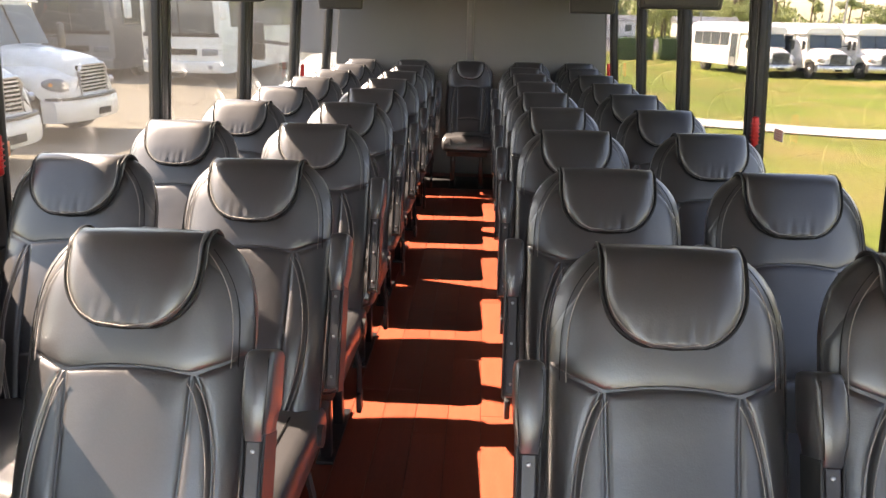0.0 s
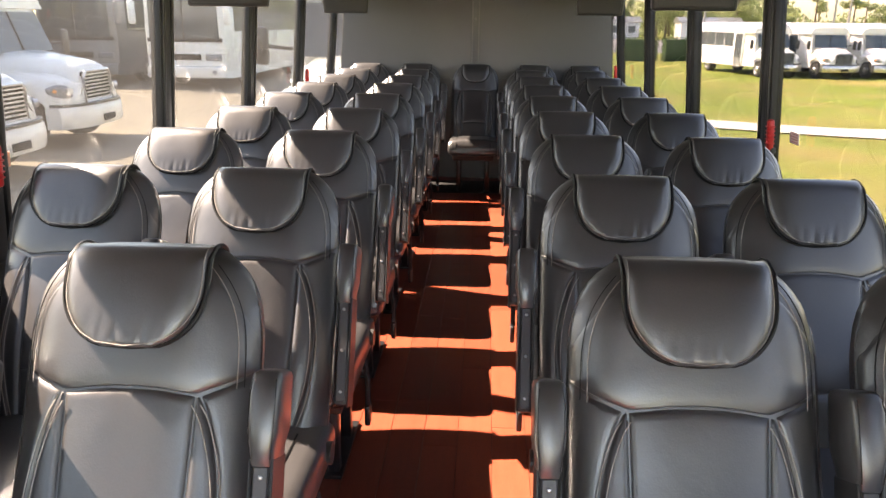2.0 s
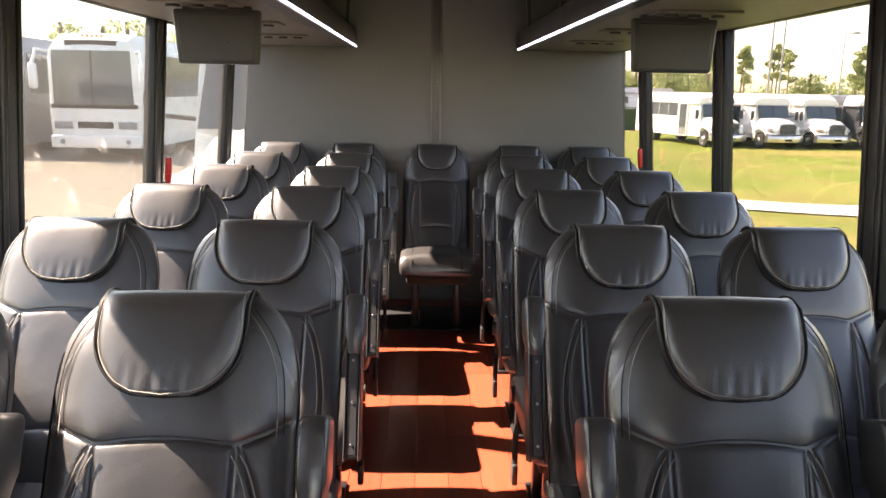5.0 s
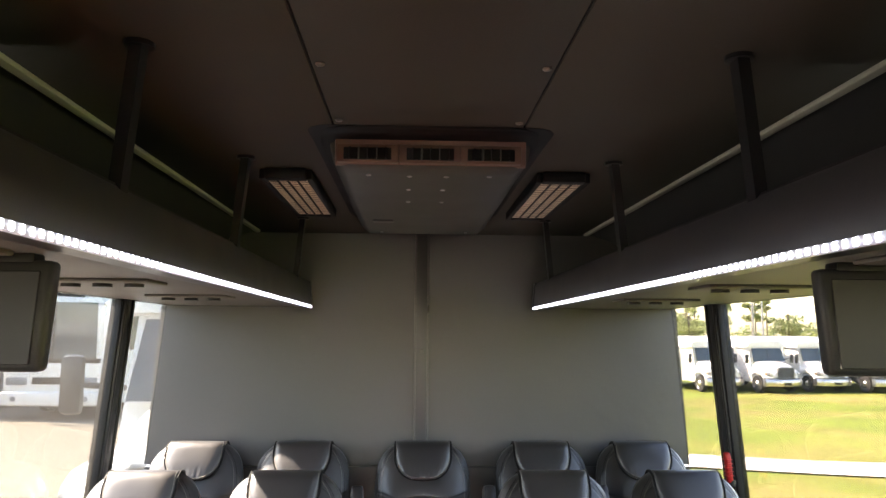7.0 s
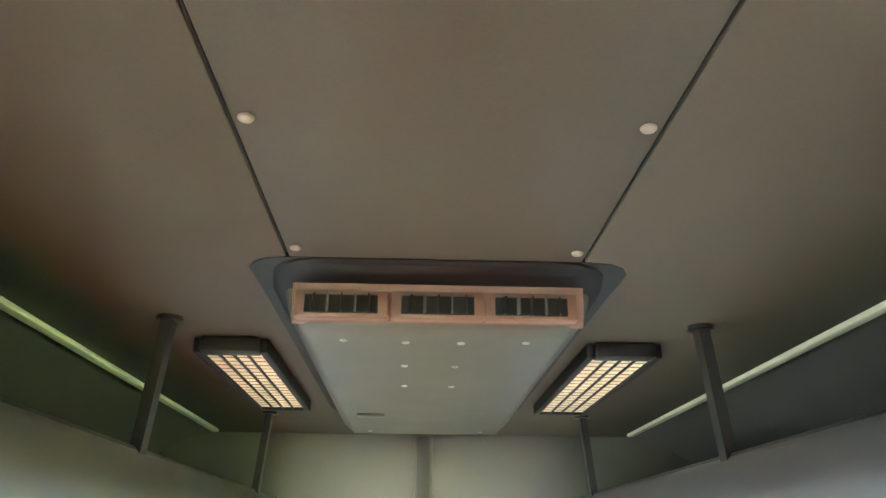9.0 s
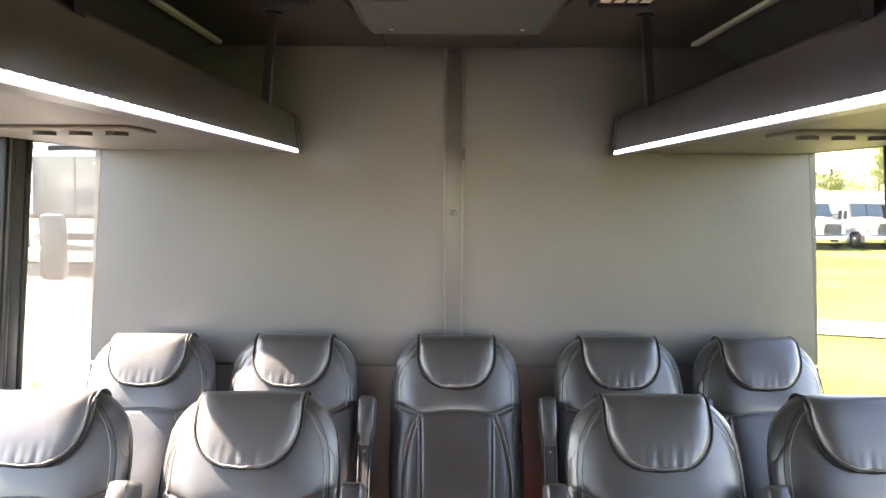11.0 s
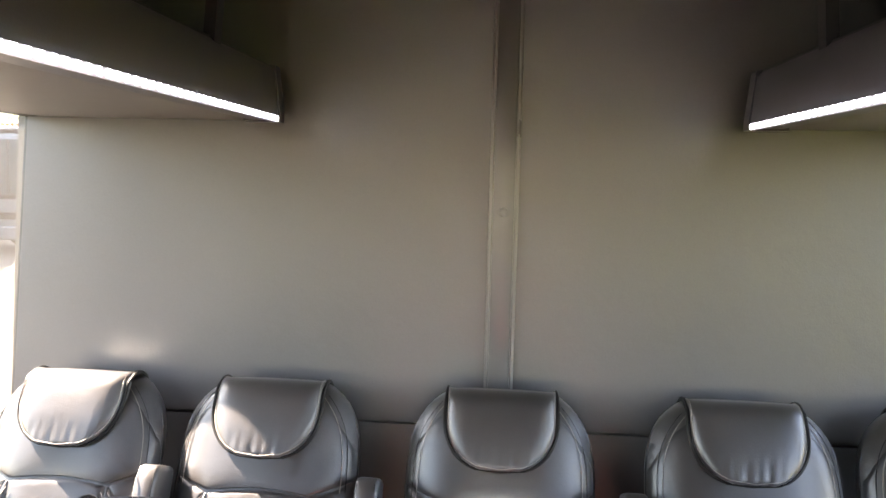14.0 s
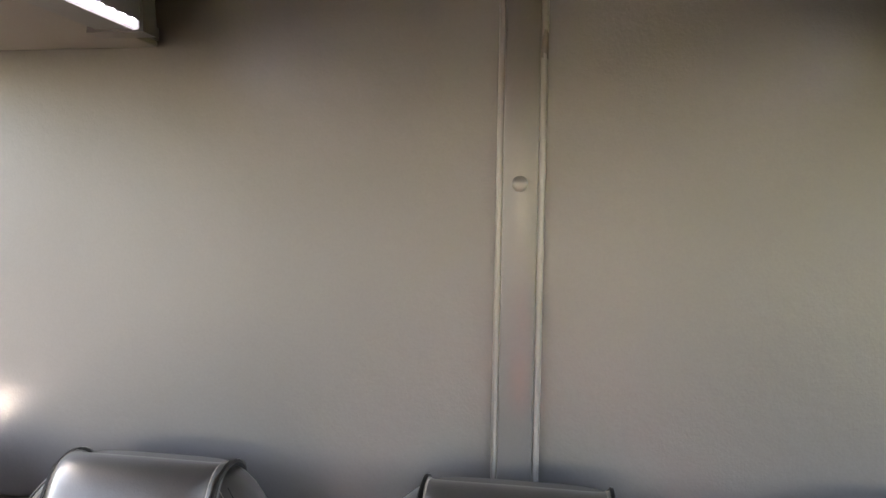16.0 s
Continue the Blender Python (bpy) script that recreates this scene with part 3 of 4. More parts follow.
def pad(xl, xr, zb, zt, proud, nu=12, nv=12, swell=0.004, groove=0.0055):
    """A stuffed panel on the backrest with a tight seam all round. xl, xr: sides as functions of v; zb, zt: ends as functions of u."""
    own = bmesh.new()
    us, vs = spaced(nu), spaced(nv)
    grid = []
    for u in us:
        col = []
        for v in vs:
            z = zb(u) + (zt(u) - zb(u)) * v
            x = xl(v) + (xr(v) - xl(v)) * u
            d = min(u * abs(xr(v) - xl(v)), (1 - u) * abs(xr(v) - xl(v)), v * (zt(u) - zb(u)), (1 - v) * (zt(u) - zb(u)))
            e = (1 - (2 * u - 1) ** 4) * (1 - (2 * v - 1) ** 4)
            out = proud + swell * e - groove * math.exp(-(d / 0.0040) ** 2) - (proud if d <= 0 else 0)
            col.append(own.verts.new((x, shell_front(x, z) - out, z)))
        grid.append(col)
    for i in range(len(us) - 1):
        for j in range(len(vs) - 1):
            own.faces.new((grid[i][j], grid[i + 1][j], grid[i + 1][j + 1], grid[i][j + 1]))
    return own


FLAP_LOW, FLAP_TOP, FLAP_R = 0.927, 1.058, 0.055
FOLD0 = radians(33)
PUCKERS = [(-0.071, 0.006, 1.0), (-0.048, 0.004, 0.6), (-0.020, 0.007, 0.9), (0.004, 0.004, 0.5), (0.027, 0.006, 1.1), (0.052, 0.005, 0.7), (0.079, 0.007, 0.9)]


def flap_half(v):
    return 0.131 * (1 - (1 - v / 0.60) ** 2.6) ** (1 / 2.3) if v < 0.60 else 0.131 - 0.004 * (v - 0.60)


def flap():
    """The padded head cover: U-shaped in front, folded over the top, gathered a little along its lower hem."""
    def at(u, v):
        w = max(flap_half(v), 0.002)
        x = w * (2 * u - 1)
        e = max(0.0, 1 - abs(2 * u - 1) ** 8) * max(0.0, 1 - max(0.0, 1 - v / 0.10) ** 3)
        lift = 0.010 - 0.038 * e ** 0.5
        if v < 0.70:
            z = FLAP_LOW + (FLAP_TOP - FLAP_LOW) * v / 0.70
            gather = 0.0034 * e * max(0.0, 1 - v / 0.40) ** 1.5 * sum(h * math.exp(-((x - c - 0.02 * v) / w0) ** 2) for c, w0, h in PUCKERS)
            return Vector((x, back_front(x, z) + lift + gather, z))
        a = FOLD0 + (v - 0.70) / 0.30 * (math.pi * 0.80 - FOLD0)
        y0 = back_front(x, FLAP_TOP) + lift
        drop = 0.010 * (abs(x) / 0.131) ** 6 + 0.004 * (x / 0.131) ** 2
        return Vector((x, y0 + FLAP_R * (math.cos(FOLD0) - math.cos(a)), FLAP_TOP + FLAP_R * (math.sin(a) - math.sin(FOLD0)) - drop * max(0.0, (v - 0.70) / 0.30)))
    return sheet(at, 40, 30), flap_half, at


def cushion(front_y=-0.735):
    rings = []
    n = 22
    for k in range(n + 1):
        v = k / n
        y = front_y + (-0.20 - front_y) * v
        front = math.sqrt(max(0.0, 1 - (1 - min(1.0, v / 0.13)) ** 2))
        w = 0.228 - 0.020 * (1 - front)
        top = 0.480 - 0.085 * (1 - front) - 0.03 * v
        bot = 0.335 + 0.03 * (1 - front)
        c = (top + bot) / 2
        h = (top - bot) / 2
        ring = []
        for j in range(26):
            a = 2 * math.pi * j / 26
            ca, sa = math.cos(a), math.sin(a)
            px = w * math.copysign(abs(ca) ** 0.35, ca)
            pz = h * math.copysign(abs(sa) ** 0.5, sa)
            if sa > 0:
                pz += 0.012 * math.cos(px / 0.228 * math.pi / 2) - 0.010 * math.exp(-((abs(px) - 0.15) / 0.010) ** 2)
            ring.append((px, y, c + pz))
        rings.append(ring)
    return loft(rings)


def curve_on_back(fx, fz, n, lift):
    pts = []
    for k in range(n + 1):
        x, z = fx(k / n), fz(k / n)
        pts.append((x, shell_front(x, z) - lift, z))
    return pts


def arch(u):
    """The seam between the head section and the lower panels, over the width of the seat."""
    x = abs(2 * u - 1)
    return 0.858 - 0.012 * (x / 0.54) ** 2 if x < 0.54 else 0.846 + 0.022 * ((x - 0.54) / 0.46) ** 0.85


def armrest(parent, x, tilt=24):
    """A folded-up armrest, upright beside the backrest: a short stuffed pad on a slim rail."""
    rings = []
    for z, hx, hy, dy in ((0.262, 0.0195, 0.038, -0.002), (0.268, 0.0205, 0.042, -0.002), (0.290, 0.0215, 0.046, -0.002), (0.318, 0.0270, 0.052, 0.0), (0.385, 0.0275, 0.050, 0.002), (0.405, 0.0270, 0.046, 0.005), (0.413, 0.0245, 0.042, 0.006), (0.417, 0.018, 0.034, 0.006)):
        r = []
        for j in range(20):
            a = 2 * math.pi * j / 20
            ca, sa = math.cos(a), math.sin(a)
            r.append((hx * math.copysign(abs(ca) ** 0.36, ca), dy + hy * math.copysign(abs(sa) ** 0.36, sa), z))
        rings.append(r)
    ar = part("armrest", loft(rings), LEATHER, parent, "padded black leather armrest folded upright")
    ar.matrix_basis = pose(x, -0.255, 0.522, -tilt, 0, 0)
    for s in (-1, 1):
        part("stitching", tube([(s * 0.0165, -0.045, 0.275), (s * 0.0195, -0.0515, 0.300), (s * 0.0215, -0.0540, 0.338), (s * 0.0215, -0.0505, 0.381), (s * 0.0195, -0.043, 0.4035)], 0.001, 4), PIPING, ar)
        part("rail_edge", box(min(s * 0.016, s * 0.021), max(s * 0.016, s * 0.021), -0.041, 0.04, -0.005, 0.275, 0.003, 1), BLACK_PLASTIC, ar)
    part("rail", box(-0.019, 0.019, -0.036, 0.042, 0.0, 0.275, 0.008, 2), BLACK_PLASTIC, ar)
    part("face_plate", box(-0.013, 0.013, -0.0395, -0.034, 0.01, 0.262, 0.002, 1), PLATE_GREY, ar, "dark grey face plate")
    for z in (0.035, 0.14, 0.245):
        sc = part("screw", screw_cap(0.0042, 0.002), STEEL, ar)
        sc.matrix_basis = pose(0, -0.0395, z, 90, 0, 0)
    return ar


def build_seat(m, arms, belt, front_y=-0.735):
    seat = thing("bus_seat", m)
    part("backrest", seat_shell(), LEATHER, seat)
    part("head_section", pad(lambda v: -0.985 * back_half(0.850 + 0.05 * v), lambda v: 0.985 * back_half(0.850 + 0.05 * v), arch, lambda u: 1.056 - 0.142 * abs(2 * u - 1) ** 3.4, 0.004, 22, 14, 0.006), LEATHER_SOFT, seat)
    part("centre_panel", pad(lambda v: -0.111 - 0.009 * v, lambda v: 0.111 + 0.009 * v, lambda u: 0.572 + 0.012 * (1 - (2 * u - 1) ** 2), lambda u: arch(0.5 + (u - 0.5) * 0.54), 0.004), LEATHER_SOFT, seat)
    part("lumbar_panel", pad(lambda v: -0.106 - 0.007 * v, lambda v: 0.106 + 0.007 * v, lambda u: 0.43, lambda u: 0.572 + 0.012 * (1 - (2 * u - 1) ** 2), 0.004), LEATHER_SOFT, seat)
    for s in (-1, 1):
        def inner(v):
            return 0.106 + 0.014 * v

        def mid(v):
            return inner(v) + 0.004 + 0.054 * math.sin(math.pi * min(1.0, 0.05 + 0.95 * v)) ** 0.75

        def outer(v):
            return 0.985 * back_half(0.43 + 0.43 * v)
        part("side_bolster", pad(lambda v: s * inner(v), lambda v: s * mid(v), lambda u: 0.43, lambda u: 0.846, 0.004, 6, 16, 0.006), LEATHER, seat)
        part("side_wing", pad(lambda v: s * mid(v), lambda v: s * outer(v), lambda u: 0.43, lambda u: 0.846 + 0.022 * u ** 0.85, 0.004, 6, 16, 0.003), LEATHER, seat)
        for off in (-0.0075, 0.0075):
            part("stitching", tube(curve_on_back(lambda q: s * (mid(q) + off), lambda q: 0.445 + 0.390 * q, 22, 0.0100), 0.0013, 4), THREAD, seat)
        for off in (0.0, 0.011):
            part("shoulder_stitching", tube(curve_on_back(lambda q: s * (0.199 - off - 0.060 * q ** 2.6), lambda q: 0.852 + 0.198 * q ** 0.75, 16, 0.0095), 0.0010, 4), THREAD if off else PIPING, seat)
    bm, half, surf = flap()
    fl = part("head_cover", bm, LEATHER, seat, "padded leather head cover")
    edge, inset = [], []
    for k in range(61):
        q = k / 60
        v = abs(2 * q - 1)
        s = 1 if q > 0.5 else -1
        p = surf(0.5 + 0.496 * s, v)
        edge.append((p.x, p.y - 0.009 if v < 0.75 else p.y, p.z - 0.002))
        v2 = v * 0.94 + 0.055
        u2 = 0.5 + s * 0.5 * min(0.935, 0.945 * half(v) / max(half(v2), 0.01))
        p = surf(u2, v2)
        if v < 0.93:
            inset.append((p.x, p.y - 0.0010, p.z + (0.0012 if v > 0.6 else 0)))
    part("piping", tube(edge, 0.0046, 6), PIPING, fl)
    part("stitching", tube(inset, 0.0008, 4), THREAD, fl)
    part("cushion", cushion(front_y), LEATHER, seat)
    for s in (-1, 1):
        part("cushion_piping", tube([(s * 0.150, front_y, 0.40), (s * 0.150, front_y + 0.015, 0.45), (s * 0.150, front_y + 0.055, 0.474), (s * 0.150, -0.50, 0.468), (s * 0.150, -0.3, 0.457)], 0.003, 5), PIPING, seat)
    part("seat_pan", box(-0.185, 0.185, front_y + 0.09, -0.22, 0.285, 0.345, 0.012), SEAT_PAN, seat)
    for x in (-0.13, 0.13):
        leg = part("leg", box(x - 0.02, x + 0.02, -0.545, -0.505, 0.012, 0.285, 0.005), BLACK_METAL, seat)
        part("foot", box(x - 0.03, x + 0.03, -0.57, -0.20, 0.0, 0.014, 0.003), BLACK_METAL, leg)
        part("leg", box(x - 0.02, x + 0.02, -0.32, -0.28, 0.012, 0.285, 0.005), BLACK_METAL, seat)
    for x in arms:
        armrest(seat, x)
    if belt:
        x = belt
        b = part("seat_belt", tube([(x * 0.96, -0.40, 0.36), (x * 1.03, -0.41, 0.30), (x * 1.03, -0.415, 0.20)], 0.011, 6), WEBBING, seat, "hanging black belt end")
        part("buckle", box(x * 1.03 - 0.010, x * 1.03 + 0.010, -0.44, -0.39, 0.13, 0.205, 0.006), BLACK_PLASTIC, b)
        part("hinge_cover", rod((x * 0.93, -0.29, 0.40), (x * 1.06, -0.29, 0.40), 0.03, 14), BLACK_PLASTIC, seat)
    return seat


PITCH, ROW1 = 0.747, 1.27
SEAT_LABEL = "black leather bus seat with stitched head cover and armrest"
XS = {"LW": -1.030, "LA": -0.510, "RA": 0.486, "RW": 0.990}
TALL = Matrix.Diagonal((1, 1, 1.022, 1))
first = {}
for row in range(8):
    for k, x in XS.items():
        m = pose(x, ROW1 + PITCH * row, 0)
        if row == 0:
            arms = {"LW": (0.2465,), "LA": (0.262,), "RA": (-0.258, 0.2490), "RW": ()}[k]
            first[k] = build_seat(m @ TALL, arms, {"LA": 0.225, "RA": -0.225}.get(k, 0))
            tagged(first[k], "black leather window seat with stitched head cover" if k[1] == "W" else "black leather aisle seat with folded-up armrest", "bus seat", "rows of bus seats")
        else:
            copy_thing(first[k], m)
BACK = 7.186
for x, k in ((-1.032, "LW"), (-0.546, "LA"), (0.560, "RA"), (1.034, "RW")):
    sb = copy_thing(first[k], pose(x, BACK, 0.008))
    tagged(sb, "black leather back-row seat against the rear wall", "bus seat", "back row seats")
centre = build_seat(pose(0.007, BACK, 0.008) @ TALL, (), 0, -0.655)
tagged(part("seat_plinth", box(-1.24, 1.24, 6.63, 7.15, 0.001, 0.008, 0.002), RUBBER), "low black plinth under the back row", "plinth", kind="structure")
tagged(centre, "black leather centre back seat without armrests", "bus seat", "back row seats")


# ---- outside ----
def ground_z(x):
    f = min(1.0, max(0.0, (x - 2.0) / 8.0))
    return -0.65 - 0.30 * f * f * (3 - 2 * f)


def ground_strip(name, x0, x1, nx, y0, y1, mat, label, lift=0.0):
    bm = sheet(lambda u, v: Vector((x0 + (x1 - x0) * u, y0 + (y1 - y0) * v, ground_z(x0 + (x1 - x0) * u) + lift)), nx, 2)
    return tagged(part(name, bm, mat), label, "ground", kind="structure")


GX = [-2500.0, -300.0, -40.0, 1.7] + [2.0 + 0.5 * k for k in range(17)] + [40.0, 300.0, 2500.0]
tagged(part("ground", loft([[(x, -2500.0, ground_z(x)), (x, 4000.0, ground_z(x))] for x in GX], cap=False, closed=False), GRASS), "flat green lawn reaching the horizon", "ground", kind="structure")
ground_strip("ground_lot", -300, 1.7, 2, -200, 300, TAN_LOT, "tan sunlit parking lot surface", 0.012)
ground_strip("pavement", 2.0, 122.0, 240, 17.0, 18.6, CONCRETE, "pale concrete path across the lawn", 0.03)
ground_strip("road", -20, 260, 40, 66, 120, ROAD, "grey road beyond the lawn", 0.02)


def wheel(parent, x, y, z, r=0.48, w=0.28):
    ty = part("wheel", loft([[(x + dx, y + rr * math.cos(a), z + rr * math.sin(a)) for a in [k * math.pi / 14 for k in range(28)]]
                             for dx, rr in ((-w / 2, r * 0.6), (-w / 2, r * 0.93), (-w / 2 + 0.04, r), (w / 2 - 0.04, r), (w / 2, r * 0.93), (w / 2, r * 0.6))]), TYRE, parent)
    for s in (-1, 1):
        part("rim", loft([[(x + s * dx, y + rr * math.cos(a), z + rr * math.sin(a)) for a in [k * math.pi / 10 for k in range(20)]]
                          for dx, rr in ((w / 2 - 0.02, r * 0.62), (w / 2 + 0.012, r * 0.60), (w / 2 - 0.03, r * 0.45), (w / 2 + 0.03, r * 0.22), (w / 2 + 0.05, r * 0.16))]), CHROME, ty)
    return ty


def hooded_bus(m, label, paint=WHITE_PAINT, roof=WHITE_PAINT, length=9.0, scale=1.0, chrome=True, cat="bus", grp="parked buses"):
    """A bus on a truck chassis: the front at y = 0 and facing -y, the body behind the hood. z = 0 is the ground."""
    bus = tagged(thing("parked_bus", m @ Matrix.Diagonal((scale, scale, scale, 1))), label, cat, grp)
    hood = []
    for y, hw, zb, zt in ((0.0, 0.56, 0.80, 1.36), (0.05, 0.62, 0.78, 1.45), (0.16, 0.68, 0.76, 1.50), (0.5, 0.78, 0.74, 1.575), (1.0, 0.92, 0.74, 1.65), (1.42, 1.04, 0.74, 1.70)):
        hood.append([(hw * math.copysign(abs(math.cos(a)) ** 0.5, math.cos(a)), y, zb + (zt - zb) * math.sin(a) ** 0.55) for a in [math.pi * k / 18 for k in range(19)]])
    part("hood", loft(hood), paint, bus)
    for s in (-1, 1):
        arch_rings = []
        for k in range(25):
            y = -0.02 + 1.64 * k / 24
            zb = 0.50
            if abs(y - 0.92) < 0.60:
                zb = max(zb, 0.44 + math.sqrt(0.60 ** 2 - (y - 0.92) ** 2))
            nose = max(0.0, 1 - (y + 0.02) / 0.62) ** 2
            top = 1.24 + 0.06 * y - 0.12 * nose
            out = 1.13 - 0.42 * nose
            arch_rings.append([(s * 0.45, y, max(zb, 0.62)), (s * (out - 0.02), y, zb), (s * out, y, zb + 0.03), (s * (out + 0.01), y, (zb + top) / 2 + 0.03), (s * (out - 0.06), y, top - 0.05),
                               (s * (out - 0.17), y, top), (s * (out - 0.36), y, top + 0.05), (s * 0.45, y, top + 0.08)])
        part("fender", loft(arch_rings), paint, bus)
        part("wheel_well", box(min(s * 0.5, s * 0.86), max(s * 0.5, s * 0.86), 0.30, 1.55, 0.5, 1.02), BLACK_AND_SHADE, bus)
    gr = part("grille", box(-0.50, 0.50, -0.03, 0.06, 0.80, 1.34, 0.05, 3), BLACK_AND_SHADE, bus, "chrome barred grille")
    shine = CHROME if chrome else GREY_PAINT
    for k in range(8):
        part("bar", box(-0.46, 0.46, -0.055, -0.028, 0.835 + 0.062 * k, 0.862 + 0.062 * k, 0.006, 1), shine, gr)
    part("grille_frame", tube([(-0.49, -0.04, 0.81), (0.49, -0.04, 0.81), (0.50, -0.04, 1.24), (0.42, -0.04, 1.345), (-0.42, -0.04, 1.345), (-0.50, -0.04, 1.24), (-0.49, -0.04, 0.83)], 0.028, 8), shine, gr)

    def bumper_ring(x):
        y = -0.17 + 0.30 * (abs(x) / 1.12) ** 3.2
        return [(x, y + 0.02, 0.37), (x, y, 0.42), (x, y - 0.015, 0.56), (x, y, 0.70), (x, y + 0.03, 0.75), (x, y + 0.26, 0.75), (x, y + 0.26, 0.37)]
    part("bumper", loft([bumper_ring(-1.12 + 2.24 * k / 20) for k in range(21)]), paint if chrome else CHROME, bus)
    part("bumper_step", loft([[(x, y + dy, z) for dy, z in ((-0.03, 0.755), (-0.03, 0.80), (0.2, 0.80), (0.2, 0.755))] for x, y in [(-1.06 + 2.12 * k / 16, -0.14 + 0.28 * abs(k / 8 - 1) ** 3.2) for k in range(17)]]), DARK_PAINT, bus)
    part("number_plate", box(-0.22, 0.22, -0.205, -0.18, 0.44, 0.56, 0.01), BLACK_AND_SHADE, bus)
    for s in (-1, 1):
        lens = []
        for k in range(11):
            f = k / 10
            h = 0.02 + 0.105 * math.sin(math.pi * min(1, 0.12 + 0.86 * f)) ** 0.7
            y = 0.05 + 0.32 * f ** 1.2
            x = 1.13 - 0.42 * max(0.0, 1 - (y + 0.02) / 0.62) ** 2 - 0.02
            lens.append([(s * (x + 0.030 * math.sin(a)), y - 0.030 * math.sin(a), 0.99 + 0.05 * f + h * math.cos(a)) for a in [2 * math.pi * q / 12 for q in range(12)]])
        hl = part("headlight", loft(lens), LAMP_CLEAR, bus)
        part("lamp_bowl", rod((s * 0.885, 0.03, 1.02), (s * 0.82, 0.10, 1.02), 0.065, 14), CHROME, hl)
        part("indicator", rod((s * 1.035, 0.22, 1.03), (s * 0.97, 0.27, 1.03), 0.035, 10), AMBER, hl)
        mi = part("mirror", box(min(s * 1.32, s * 1.52), max(s * 1.32, s * 1.52), 1.2, 1.30, 1.55, 2.05, 0.05, 2), BLACK_PLASTIC, bus)
        part("mirror_arm", rod((s * 1.1, 1.6, 1.75), (s * 1.38, 1.26, 1.8), 0.025, 6), BLACK_METAL, mi)
        wheel(bus, s * 0.98, 0.92, 0.46, 0.46, 0.26)
        wheel(bus, s * 0.95, length - 2.2, 0.46, 0.46, 0.40)
    # cab and body
    cab = [[(-1.12, y, 0.55), (-1.12 + k, y, 2.45), (-0.95 + k, y, 2.6), (0.95 - k, y, 2.6), (1.12 - k, y, 2.45), (1.12, y, 0.55)] for y, k in ((1.28, 0.10), (2.6, 0.0))]
    part("cab", loft([[(a[0], a[1] + (0.35 if a[2] > 1.8 else 0), a[2]) for a in cab[0]], cab[1]]), paint, bus)
    part("windshield", loft([[(-0.98, 1.27, 1.66), (0.98, 1.27, 1.66), (0.98, 1.33, 1.66), (-0.98, 1.33, 1.66)],
                             [(-0.92, 1.51, 2.36), (0.92, 1.51, 2.36), (0.92, 1.57, 2.36), (-0.92, 1.57, 2.36)]]), CAR_GLASS, bus)
    part("centre_pillar", rod((0, 1.26, 1.66), (0, 1.50, 2.36), 0.02, 6), BLACK_PLASTIC, bus)
    body = [[(-1.22, y, 0.5), (-1.24, y, 1.2), (-1.22, y, zt - 0.35), (-1.05, y, zt - 0.08), (-0.7, y, zt), (0.7, y, zt), (1.05, y, zt - 0.08), (1.22, y, zt - 0.35), (1.24, y, 1.2), (1.22, y, 0.5)]
            for y, zt in ((1.52, 2.75), (1.9, 2.98), (2.6, 3.02), (length - 0.2, 3.02), (length, 2.9))]
    up = [[p if p[2] > 2.4 else (p[0], p[1], max(p[2], 2.42)) for p in body[0]], [p if p[2] > 2.4 else (p[0], p[1], max(p[2], 2.40)) for p in body[1]]]
    part("body", loft(body[2:]), paint, bus)
    part("roof_cap", loft(up + [[(p[0], p[1] + 0.02, max(p[2], 2.40)) for p in body[2]]]), roof, bus)
    for s in (-1, 1):
        nwin = max(3, int((length - 4.0) / 1.15))
        for k in range(nwin):
            y = 3.7 + k * (length - 4.4) / nwin
            part("side_window", box(min(s * 1.215, s * 1.246), max(s * 1.215, s * 1.246), y, y + (length - 4.4) / nwin - 0.07, 1.62, 2.42, 0.01, 1), CAR_GLASS, bus)
        d = part("door", box(min(s * 1.21, s * 1.248), max(s * 1.21, s * 1.248), 2.65, 3.5, 0.55, 2.40, 0.01, 1), GREY_PAINT, bus)
        part("door_glass", box(min(s * 1.24, s * 1.256), max(s * 1.24, s * 1.256), 2.72, 3.43, 1.0, 2.32, 0.01, 1), CAR_GLASS, d)
    return bus


